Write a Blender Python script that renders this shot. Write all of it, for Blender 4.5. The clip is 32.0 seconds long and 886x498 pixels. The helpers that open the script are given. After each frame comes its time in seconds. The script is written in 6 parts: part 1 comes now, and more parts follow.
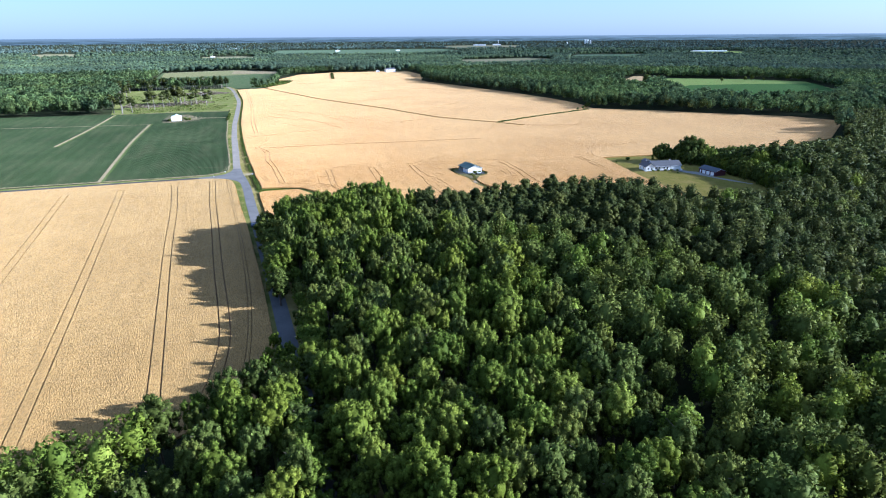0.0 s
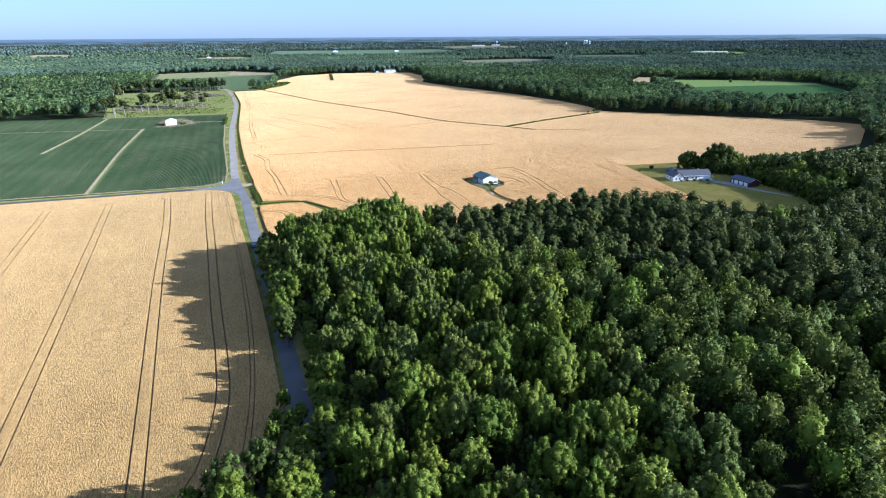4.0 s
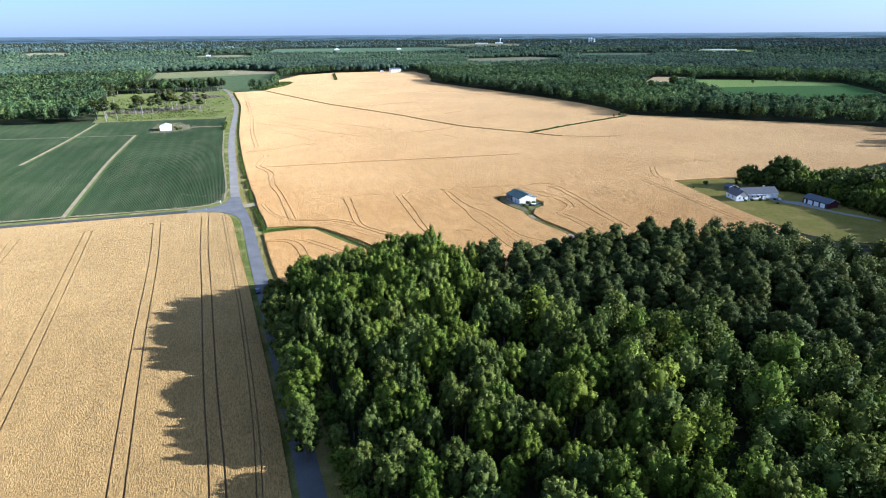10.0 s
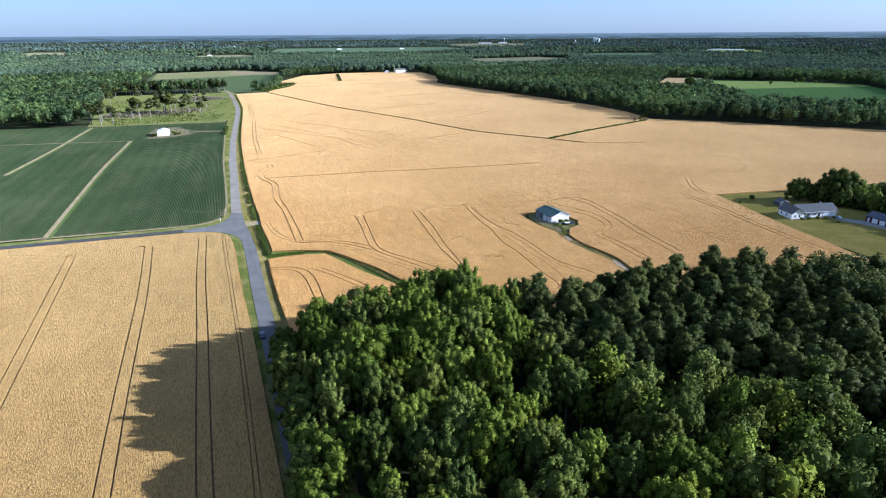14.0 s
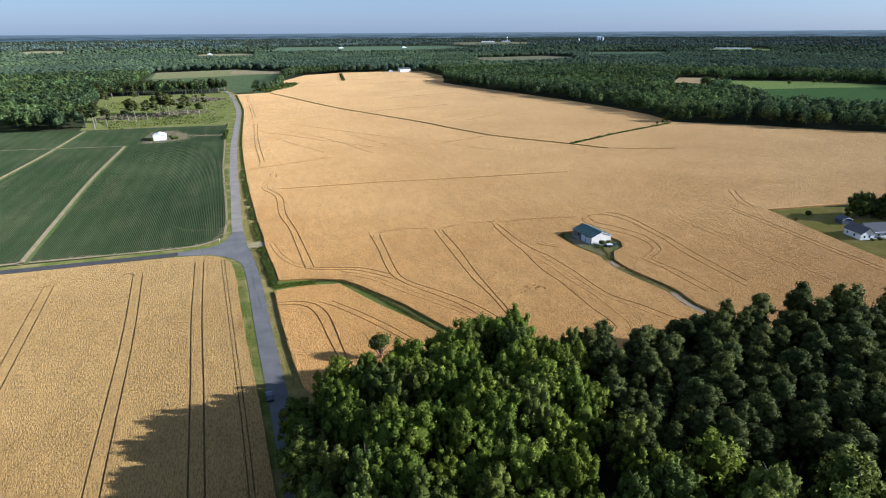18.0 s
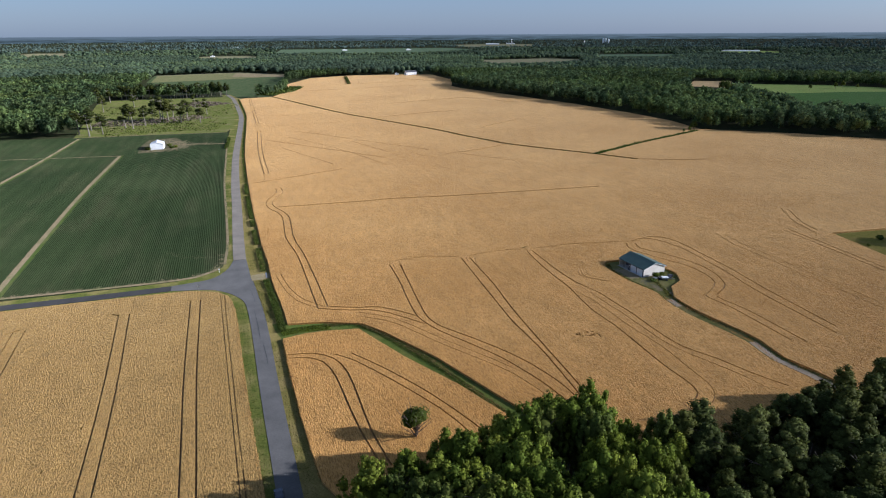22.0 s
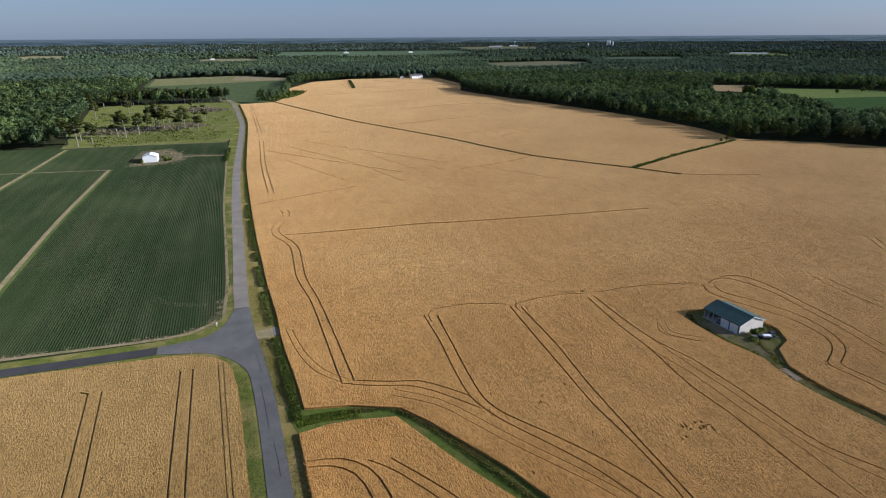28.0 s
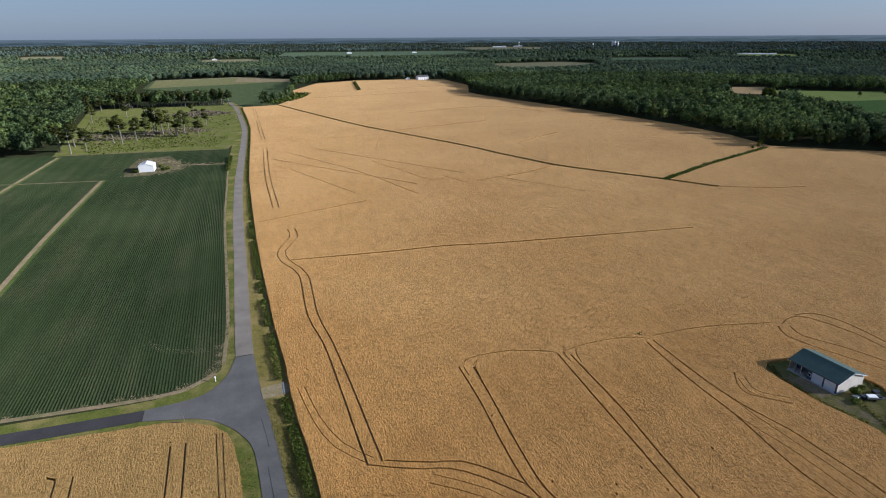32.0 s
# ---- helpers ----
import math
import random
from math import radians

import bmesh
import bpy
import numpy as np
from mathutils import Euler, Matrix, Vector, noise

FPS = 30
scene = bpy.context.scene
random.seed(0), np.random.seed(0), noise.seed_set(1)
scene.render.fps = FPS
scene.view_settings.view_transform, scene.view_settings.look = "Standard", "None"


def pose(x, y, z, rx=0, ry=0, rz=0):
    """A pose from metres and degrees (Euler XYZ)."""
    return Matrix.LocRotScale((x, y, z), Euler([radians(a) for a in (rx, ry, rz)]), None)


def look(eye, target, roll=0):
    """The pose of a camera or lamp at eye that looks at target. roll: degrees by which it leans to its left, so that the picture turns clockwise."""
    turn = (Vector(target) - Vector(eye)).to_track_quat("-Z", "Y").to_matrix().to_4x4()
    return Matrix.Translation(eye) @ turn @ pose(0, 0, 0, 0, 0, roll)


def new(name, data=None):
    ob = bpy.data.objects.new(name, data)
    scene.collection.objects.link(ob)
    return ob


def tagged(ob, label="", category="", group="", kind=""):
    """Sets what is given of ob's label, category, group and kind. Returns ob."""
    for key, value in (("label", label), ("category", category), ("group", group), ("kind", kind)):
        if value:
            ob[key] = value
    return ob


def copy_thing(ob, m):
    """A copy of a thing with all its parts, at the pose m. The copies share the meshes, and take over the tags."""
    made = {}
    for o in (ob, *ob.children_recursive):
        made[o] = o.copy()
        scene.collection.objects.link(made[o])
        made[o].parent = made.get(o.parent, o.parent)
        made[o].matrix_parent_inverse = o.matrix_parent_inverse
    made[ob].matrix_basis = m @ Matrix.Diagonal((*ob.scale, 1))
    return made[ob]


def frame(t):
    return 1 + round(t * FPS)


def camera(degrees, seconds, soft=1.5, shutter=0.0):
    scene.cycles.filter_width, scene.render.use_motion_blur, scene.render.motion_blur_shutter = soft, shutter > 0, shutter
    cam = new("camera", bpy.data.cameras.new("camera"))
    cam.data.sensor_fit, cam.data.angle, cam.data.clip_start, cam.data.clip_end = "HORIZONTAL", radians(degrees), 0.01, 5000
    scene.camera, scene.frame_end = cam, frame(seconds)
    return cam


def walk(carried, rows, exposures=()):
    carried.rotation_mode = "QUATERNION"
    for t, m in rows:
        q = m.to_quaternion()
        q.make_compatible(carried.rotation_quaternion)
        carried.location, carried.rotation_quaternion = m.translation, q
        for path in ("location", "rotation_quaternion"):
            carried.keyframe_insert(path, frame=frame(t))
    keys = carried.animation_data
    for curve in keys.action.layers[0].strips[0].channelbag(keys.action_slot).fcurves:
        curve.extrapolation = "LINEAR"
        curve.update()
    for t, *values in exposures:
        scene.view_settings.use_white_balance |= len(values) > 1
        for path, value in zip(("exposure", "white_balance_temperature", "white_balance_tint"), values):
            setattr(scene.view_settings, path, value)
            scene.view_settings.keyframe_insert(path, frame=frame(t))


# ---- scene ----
cam = camera(73.9, 32.0, soft=1.1)

PATH = [
    (0, (1.547, 10.934, 87.679), (2.164, 12.71, 87.0), -0.400),
    (0.5, (1.397, 14.643, 87.677), (2.016, 16.419, 86.998), -0.399),
    (1, (1.268, 18.379, 87.674), (1.888, 20.155, 86.995), -0.398),
    (1.5, (1.169, 22.148, 87.675), (1.791, 23.924, 86.996), -0.396),
    (2, (1.103, 25.943, 87.674), (1.726, 27.718, 86.995), -0.395),
    (2.5, (1.072, 29.792, 87.681), (1.695, 31.567, 87.003), -0.394),
    (3, (1.089, 33.692, 87.702), (1.714, 35.466, 87.024), -0.393),
    (3.5, (1.143, 37.662, 87.741), (1.769, 39.436, 87.063), -0.391),
    (5.5, (1.55, 53.968, 88.195), (2.179, 55.74, 87.516), -0.386),
    (6, (1.648, 58.229, 88.234), (2.277, 60.001, 87.553), -0.385),
    (6.5, (1.724, 62.653, 88.253), (2.352, 64.425, 87.571), -0.384),
    (7, (1.804, 67.229, 88.264), (2.431, 69.001, 87.581), -0.383),
    (7.5, (1.895, 71.858, 88.277), (2.524, 73.63, 87.595), -0.381),
    (8, (1.982, 76.47, 88.291), (2.609, 78.242, 87.606), -0.380),
    (8.5, (2.065, 81.072, 88.309), (2.691, 82.844, 87.624), -0.379),
    (9, (2.159, 85.623, 88.34), (2.785, 87.395, 87.655), -0.378),
    (9.5, (2.245, 90.174, 88.399), (2.871, 91.946, 87.715), -0.376),
    (10, (2.368, 94.702, 88.462), (2.994, 96.474, 87.777), -0.375),
    (10.5, (2.483, 99.112, 88.536), (3.108, 100.884, 87.853), -0.374),
    (11, (2.579, 103.437, 88.616), (3.204, 105.21, 87.933), -0.372),
    (11.5, (2.692, 107.747, 88.687), (3.317, 109.52, 88.004), -0.371),
    (12, (2.829, 112.132, 88.742), (3.453, 113.906, 88.059), -0.370),
    (12.5, (3.006, 116.57, 88.778), (3.629, 118.344, 88.095), -0.369),
    (13, (3.179, 121.015, 88.788), (3.802, 122.789, 88.104), -0.368),
    (13.5, (3.313, 125.594, 88.781), (3.935, 127.367, 88.097), -0.366),
    (14, (3.398, 130.22, 88.773), (4.019, 131.993, 88.087), -0.365),
    (14.5, (3.466, 134.836, 88.755), (4.088, 136.609, 88.068), -0.364),
    (16.5, (3.612, 153.126, 88.597), (4.231, 154.898, 87.908), -0.359),
    (17, (3.664, 157.575, 88.587), (4.283, 159.347, 87.897), -0.358),
    (17.5, (3.744, 161.929, 88.588), (4.363, 163.701, 87.898), -0.356),
    (18, (3.842, 166.263, 88.589), (4.461, 168.035, 87.899), -0.355),
    (18.5, (3.959, 170.667, 88.589), (4.578, 172.439, 87.899), -0.354),
    (19, (4.073, 175.22, 88.595), (4.692, 176.993, 87.906), -0.353),
    (19.5, (4.153, 179.922, 88.638), (4.771, 181.695, 87.95), -0.351),
    (20, (4.246, 184.574, 88.699), (4.864, 186.348, 88.011), -0.350),
    (20.5, (4.345, 189.172, 88.758), (4.963, 190.946, 88.071), -0.350),
    (21, (4.454, 193.669, 88.822), (5.071, 195.443, 88.136), -0.350),
    (21.5, (4.599, 198.027, 88.85), (5.215, 199.802, 88.164), -0.350),
    (22, (4.728, 202.381, 88.831), (5.341, 204.157, 88.147), -0.350),
    (22.5, (4.852, 206.728, 88.774), (5.463, 208.506, 88.09), -0.350),
    (23, (4.935, 210.921, 88.692), (5.546, 212.698, 88.008), -0.350),
    (23.5, (4.915, 214.968, 88.59), (5.526, 216.746, 87.906), -0.350),
    (24, (4.839, 219.094, 88.515), (5.45, 220.871, 87.831), -0.350),
    (24.5, (4.8, 223.199, 88.465), (5.413, 224.977, 87.783), -0.350),
    (25, (4.843, 227.205, 88.439), (5.456, 228.983, 87.758), -0.350),
    (25.5, (4.898, 231.078, 88.439), (5.512, 232.856, 87.76), -0.350),
    (27.5, (4.973, 246.482, 88.653), (5.588, 248.261, 87.976), -0.350),
    (28, (4.96, 250.377, 88.679), (5.574, 252.155, 88.002), -0.350),
    (28.5, (5.019, 254.241, 88.707), (5.634, 256.02, 88.031), -0.350),
    (29, (5.121, 258.135, 88.753), (5.735, 259.914, 88.076), -0.350),
    (29.5, (5.258, 262.119, 88.83), (5.871, 263.899, 88.155), -0.350),
    (30, (5.365, 266.211, 88.923), (5.978, 267.991, 88.248), -0.350),
    (30.5, (5.428, 270.389, 89.022), (6.04, 272.17, 88.347), -0.350),
    (31, (5.483, 274.673, 89.134), (6.095, 276.453, 88.459), -0.350),
    (31.5, (5.516, 279.084, 89.251), (6.127, 280.864, 88.575), -0.350),
    (32, (5.497, 283.589, 89.364), (6.106, 285.37, 88.687), -0.350),
]
walk(cam, [(t, look(eye, target, roll)) for t, eye, target, roll in PATH],
     exposures=[(0, 1.88, 4440, 14), (9, 1.80, 4490, 13), (14, 1.63, 4590, 12), (17, 1.41, 4760, 12), (23, 0.83, 4990, 14), (32, 0.70, 5050, 14)])

# ---- light ----
SUN_AZ, SUN_EL = 112.0, 20.0
world = bpy.data.worlds.new("sky")
scene.world = world
world.use_nodes = True
wt = world.node_tree
sky = wt.nodes.new("ShaderNodeTexSky")
sky.sky_type = "NISHITA"
sky.sun_disc = False
sky.sun_elevation, sky.sun_rotation = radians(SUN_EL), radians(SUN_AZ)
sky.altitude, sky.air_density, sky.dust_density, sky.ozone_density = 0, 0.95, 0.9, 2.0
haze = wt.nodes.new("ShaderNodeMix")  # an even thin haze over the clear sky
haze.data_type = "RGBA"
haze.inputs[0].default_value = 0.6
wt.links.new(sky.outputs[0], haze.inputs[6])
haze.inputs[7].default_value = (2.75, 3.05, 3.50, 1)
wt.links.new(haze.outputs[2], wt.nodes["Background"].inputs[0])
wt.nodes["Background"].inputs[1].default_value = 0.061
sun_data = bpy.data.lights.new("sun", "SUN")
sun_data.energy, sun_data.angle, sun_data.color = 5.0, radians(0.5), (1.0, 0.87, 0.70)
sun = new("sun", sun_data)
to_sun = Vector((math.sin(radians(SUN_AZ)) * math.cos(radians(SUN_EL)),
                 math.cos(radians(SUN_AZ)) * math.cos(radians(SUN_EL)), math.sin(radians(SUN_EL))))
sun.matrix_world = Matrix.Translation((300, -100, 200)) @ to_sun.to_track_quat("Z", "Y").to_matrix().to_4x4()

rng = np.random.default_rng(7)


# ---- materials ----
class Mat:
    """A small node builder on one Principled material."""

    def __init__(self, name, rough=0.9, metal=0.0, spec=0.3):
        self.m = bpy.data.materials.new(name)
        self.m.use_nodes = True
        self.t = self.m.node_tree
        self.b = self.t.nodes["Principled BSDF"]
        self.b.inputs["Roughness"].default_value = rough
        self.b.inputs["Metallic"].default_value = metal
        self.b.inputs["Specular IOR Level"].default_value = spec
        self.b.inputs["Diffuse Roughness"].default_value = 0.9 if rough > 0.75 else 0.0
        self.co = self.t.nodes.new("ShaderNodeNewGeometry").outputs["Position"]

    def node(self, kind, **inputs):
        n = self.t.nodes.new(kind)
        for k, v in inputs.items():
            self.put(n.inputs[k], v)
        return n

    def put(self, socket, v):
        if isinstance(v, bpy.types.NodeSocket):
            self.t.links.new(v, socket)
        else:
            socket.default_value = v

    def local(self):
        self.co = self.t.nodes.new("ShaderNodeTexCoord").outputs["Object"]
        return self

    def noise(self, scale, detail=4.0, stretch=(1, 1, 1), rough=0.55):
        mp = self.node("ShaderNodeMapping", Vector=self.co, Scale=stretch)
        n = self.node("ShaderNodeTexNoise", Vector=mp.outputs[0], Scale=scale, Detail=detail, Roughness=rough)
        return n.outputs["Fac"]

    def wave(self, scale, distortion, axis="X", detail=2.0):
        n = self.node("ShaderNodeTexWave", Vector=self.co, Scale=scale, Distortion=distortion, Detail=detail)
        n.bands_direction = axis
        return n.outputs["Fac"]

    def ramp(self, fac, *stops):
        n = self.node("ShaderNodeValToRGB", Fac=fac)
        e = n.color_ramp.elements
        while len(e) < len(stops):
            e.new(0.5)
        for el, (p, c) in zip(e, stops):
            el.position = p
            el.color = (*c, 1) if not isinstance(c, float) else (c, c, c, 1)
        return n.outputs["Color"]

    def mix(self, fac, a, b, mode="MIX"):
        n = self.t.nodes.new("ShaderNodeMix")
        n.data_type, n.blend_type = "RGBA", mode
        self.put(n.inputs[0], fac)
        self.put(n.inputs[6], a if isinstance(a, bpy.types.NodeSocket) else (*a, 1))
        self.put(n.inputs[7], b if isinstance(b, bpy.types.NodeSocket) else (*b, 1))
        return n.outputs[2]

    def math(self, op, a, b=0.0):
        n = self.t.nodes.new("ShaderNodeMath")
        n.operation = op
        self.put(n.inputs[0], a)
        self.put(n.inputs[1], b)
        return n.outputs[0]

    def attr(self, name):
        n = self.t.nodes.new("ShaderNodeAttribute")
        n.attribute_name = name
        return n.outputs["Fac"]

    def random(self):
        return self.t.nodes.new("ShaderNodeObjectInfo").outputs["Random"]

    def island(self):
        return self.t.nodes.new("ShaderNodeNewGeometry").outputs["Random Per Island"]

    def bump(self, height, strength=0.4, distance=0.1):
        n = self.node("ShaderNodeBump", Height=height, Strength=strength, Distance=distance)
        self.t.links.new(n.outputs[0], self.b.inputs["Normal"])
        return self

    def color(self, c):
        self.put(self.b.inputs["Base Color"], c if isinstance(c, bpy.types.NodeSocket) else (*c, 1))
        return self


def plain(name, c, c2=None, scale=2.0, rough=0.8, metal=0.0, spec=0.3):
    w = Mat(name, rough, metal, spec).local()
    c2 = c2 or tuple(0.8 * v for v in c)
    w.color(w.ramp(w.noise(scale, 5), (0.3, c2), (0.7, c)))
    return w.bump(w.noise(scale * 6, 3), 0.15, 0.02).m


def wheat_material(name, lo, hi):
    w = Mat(name, 0.9, spec=0.03)
    w.b.inputs["Diffuse Roughness"].default_value = 0.75
    w.b.inputs["Sheen Weight"].default_value = 0.20
    w.b.inputs["Sheen Roughness"].default_value = 0.4
    w.b.inputs["Sheen Tint"].default_value = (1.0, 0.82, 0.52, 1)
    big = w.ramp(w.noise(0.012, 4), (0.35, lo), (0.7, hi))
    mid = w.ramp(w.noise(0.25, 5, (1, 0.35, 1)), (0.3, 0.86), (0.7, 1.06))
    fine = w.ramp(w.noise(3.8, 5, (1.0, 0.25, 1), 0.65), (0.38, 0.58), (0.51, 1.0), (0.64, 1.18))
    rows = w.ramp(w.wave(0.55, 2.5), (0.0, 0.95), (1.0, 1.03))
    c = w.mix(1.0, w.mix(1.0, w.mix(1.0, big, mid, "MULTIPLY"), fine, "MULTIPLY"), rows, "MULTIPLY")
    w.color(c)
    h = w.math("ADD", w.noise(3.8, 5, (1.0, 0.25, 1), 0.65), w.math("MULTIPLY", w.noise(0.25, 4), 0.8))
    return w.bump(h, 0.8, 0.5).m


def soil_material():
    w = Mat("field_soil", 0.95, spec=0.1)
    w.color(w.ramp(w.noise(0.7, 5), (0.3, (0.17, 0.105, 0.055)), (0.7, (0.28, 0.18, 0.09))))
    return w.bump(w.noise(3, 4), 0.4, 0.1).m


def soy_material():
    w = Mat("soybean_rows", 1.0, spec=0.02)
    base = w.ramp(w.noise(0.011, 5), (0.30, (0.025, 0.036, 0.014)), (0.52, (0.032, 0.045, 0.017)), (0.72, (0.046, 0.058, 0.024)))
    blotch = w.ramp(w.noise(0.05, 6, (1.2, 0.3, 1), 0.65), (0.47, 0.0), (0.74, 0.5))
    soil = w.mix(blotch, base, (0.070, 0.068, 0.034))
    wide = w.ramp(w.wave(0.035, 1.2, detail=3.0), (0.2, 0.94), (0.8, 1.05))
    soil = w.mix(1.0, soil, wide, "MULTIPLY")
    c = w.mix(1.0, soil, w.ramp(w.noise(1.6, 6, rough=0.75), (0.35, 0.6), (0.66, 1.35)), "MULTIPLY")
    w.color(c)
    return w.bump(w.noise(2.4, 4, rough=0.7), 0.5, 0.15).m


def grass_material(name, a, b, dry):
    w = Mat(name, 1.0, spec=0.02)
    c = w.ramp(w.noise(0.5, 5), (0.3, a), (0.7, b))
    c = w.mix(w.ramp(w.noise(0.09, 5), (0.45, 0.0), (0.75, 0.8)), c, dry)
    c = w.mix(1.0, c, w.ramp(w.noise(2.5, 3), (0.3, 0.7), (0.7, 1.15)), "MULTIPLY")
    w.color(c)
    return w.bump(w.noise(2.0, 4), 0.5, 0.2).m


def asphalt_material(name, a, b):
    w = Mat(name, 0.95, spec=0.04)
    c = w.ramp(w.noise(0.15, 5), (0.3, a), (0.7, b))
    c = w.mix(1.0, c, w.ramp(w.noise(3.0, 4), (0.3, 0.85), (0.7, 1.08)), "MULTIPLY")
    w.color(c)
    return w.bump(w.noise(20, 3), 0.1, 0.02).m


def leaf_material(name, lo, mid, hi, rough=0.6, mass=0.0):
    w = Mat(name, rough, spec=0.03)
    tone = w.math("FRACT", w.math("ADD", w.attr("tone"), w.random()))
    c = w.ramp(tone, (0.0, lo), (0.5, mid), (1.0, hi))
    hue = w.math("FRACT", w.math("MULTIPLY", tone, 17.3))
    c = w.mix(1.0, c, w.ramp(hue, (0.0, (0.93, 0.98, 0.95)), (0.45, (1.0, 1.0, 0.92)), (1.0, (1.10, 1.03, 0.80))), "MULTIPLY")
    c = w.mix(1.0, c, w.ramp(w.island(), (0.0, 0.78), (1.0, 1.22)) if 0 < mass < 0.3 else w.ramp(w.island(), (0.0, 0.52), (1.0, 1.50)), "MULTIPLY")
    c = w.mix(1.0, c, w.ramp(w.noise(1.5, 4, rough=0.7), (0.32, 0.55), (0.68, 1.35)), "MULTIPLY")
    if mass:
        c = w.mix(1.0, c, w.ramp(w.noise(mass, 4, rough=0.7), (0.3, 0.55), (0.7, 1.35)), "MULTIPLY")
        c = w.mix(1.0, c, w.ramp(w.noise(0.006, 4, rough=0.6), (0.36, 0.72), (0.64, 1.28)), "MULTIPLY")
        w.bump(w.noise(mass, 4, rough=0.7), 0.7, 1.0 / mass)
    w.color(c)
    tr = w.node("ShaderNodeBsdfTranslucent", Color=c)
    mx = w.node("ShaderNodeMixShader", Fac=0.28)
    w.t.links.new(w.b.outputs[0], mx.inputs[1])
    w.t.links.new(tr.outputs[0], mx.inputs[2])
    w.t.links.new(mx.outputs[0], w.t.nodes["Material Output"].inputs["Surface"])
    return w.m


WHEAT = wheat_material("ripe_wheat", (0.426, 0.222, 0.055), (0.508, 0.284, 0.082))
WHEAT_WEST = wheat_material("yellow_wheat", (0.303, 0.184, 0.054), (0.354, 0.220, 0.068))
SOIL, SOY = soil_material(), soy_material()
VERGE = grass_material("verge_grass", (0.070, 0.088, 0.017), (0.120, 0.128, 0.028), (0.30, 0.22, 0.095))
VERGE_DRY = grass_material("dry_verge_grass", (0.135, 0.120, 0.030), (0.205, 0.165, 0.048), (0.30, 0.22, 0.095))
BARN_GROUND = grass_material("trodden_ground", (0.060, 0.058, 0.028), (0.090, 0.082, 0.040), (0.15, 0.125, 0.08))
SAND = grass_material("bare_sand", (0.22, 0.17, 0.10), (0.31, 0.25, 0.16), (0.16, 0.15, 0.06))
LUSH = grass_material("lush_grass", (0.070, 0.095, 0.018), (0.105, 0.135, 0.026), (0.16, 0.14, 0.045))
WEEDY = grass_material("weedy_grass", (0.092, 0.100, 0.028), (0.150, 0.140, 0.042), (0.26, 0.20, 0.085))
LAWN = grass_material("lawn_grass", (0.148, 0.130, 0.022), (0.200, 0.168, 0.036), (0.26, 0.19, 0.06))
SCRUB = grass_material("scrub_grass", (0.080, 0.098, 0.020), (0.130, 0.140, 0.032), (0.18, 0.145, 0.075))
REED = grass_material("ditch_grass", (0.048, 0.072, 0.016), (0.080, 0.104, 0.026), (0.13, 0.12, 0.05))
# Very dark litter; below the house lawn its tone stands for a shaded strip.
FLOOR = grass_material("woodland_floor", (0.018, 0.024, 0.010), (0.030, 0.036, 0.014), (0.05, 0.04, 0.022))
MEADOW = grass_material("far_meadow", (0.17, 0.23, 0.05), (0.21, 0.26, 0.06), (0.26, 0.25, 0.08))
CROP = grass_material("far_crop", (0.055, 0.105, 0.022), (0.068, 0.125, 0.026), (0.085, 0.13, 0.034))
# Far crop greyed in its base colour so that it reads as hazy.
HAZED_CROP = grass_material("hazed_green_crop", (0.080, 0.115, 0.062), (0.100, 0.138, 0.076), (0.13, 0.15, 0.09))
PALE = grass_material("pale_fallow", (0.17, 0.155, 0.085), (0.21, 0.185, 0.105), (0.12, 0.14, 0.065))
DIRT = grass_material("dry_dirt", (0.17, 0.135, 0.08), (0.26, 0.20, 0.12), (0.11, 0.12, 0.045))
GRAVEL = grass_material("pale_gravel", (0.36, 0.29, 0.21), (0.46, 0.38, 0.28), (0.26, 0.21, 0.12))
LOW_CROP = grass_material("low_crop", (0.046, 0.068, 0.027), (0.062, 0.086, 0.034), (0.115, 0.115, 0.055))
FALLOW = grass_material("far_fallow", (0.105, 0.115, 0.045), (0.150, 0.145, 0.062), (0.21, 0.17, 0.085))
ROAD_MID = asphalt_material("grey_asphalt", (0.092, 0.089, 0.085), (0.128, 0.123, 0.117))
STUBBLE = grass_material("far_stubble", (0.40, 0.27, 0.13), (0.48, 0.33, 0.16), (0.30, 0.26, 0.11))
ROAD = asphalt_material("worn_asphalt", (0.152, 0.134, 0.113), (0.205, 0.182, 0.153))
ROAD_DARK = asphalt_material("fresh_asphalt", (0.036, 0.035, 0.036), (0.052, 0.050, 0.050))
TAR = plain("tar_seal", (0.03, 0.03, 0.03), rough=0.6)
BARK = plain("bark", (0.16, 0.12, 0.085), (0.08, 0.06, 0.045), 1.5)
BARK_PALE = plain("pale_bark", (0.30, 0.265, 0.21), (0.17, 0.145, 0.11), 1.2)
BROAD = leaf_material("broad_leaves", (0.077, 0.103, 0.013), (0.111, 0.142, 0.017), (0.152, 0.180, 0.024))
OAK = leaf_material("oak_leaves", (0.062, 0.080, 0.017), (0.090, 0.110, 0.022), (0.126, 0.146, 0.030))
PINE = leaf_material("pine_needles", (0.044, 0.054, 0.015), (0.060, 0.071, 0.019), (0.084, 0.094, 0.025))
# Far leaves: paler, bluer base colours that carry the haze of distance.
HAZED_OAK = leaf_material("hazed_broad_leaves", (0.080, 0.114, 0.060), (0.103, 0.139, 0.073), (0.134, 0.172, 0.087), 0.9, 0.2)
HAZED_PINE = leaf_material("hazed_pine_needles", (0.062, 0.088, 0.058), (0.077, 0.106, 0.068), (0.095, 0.127, 0.080), 0.9, 0.2)
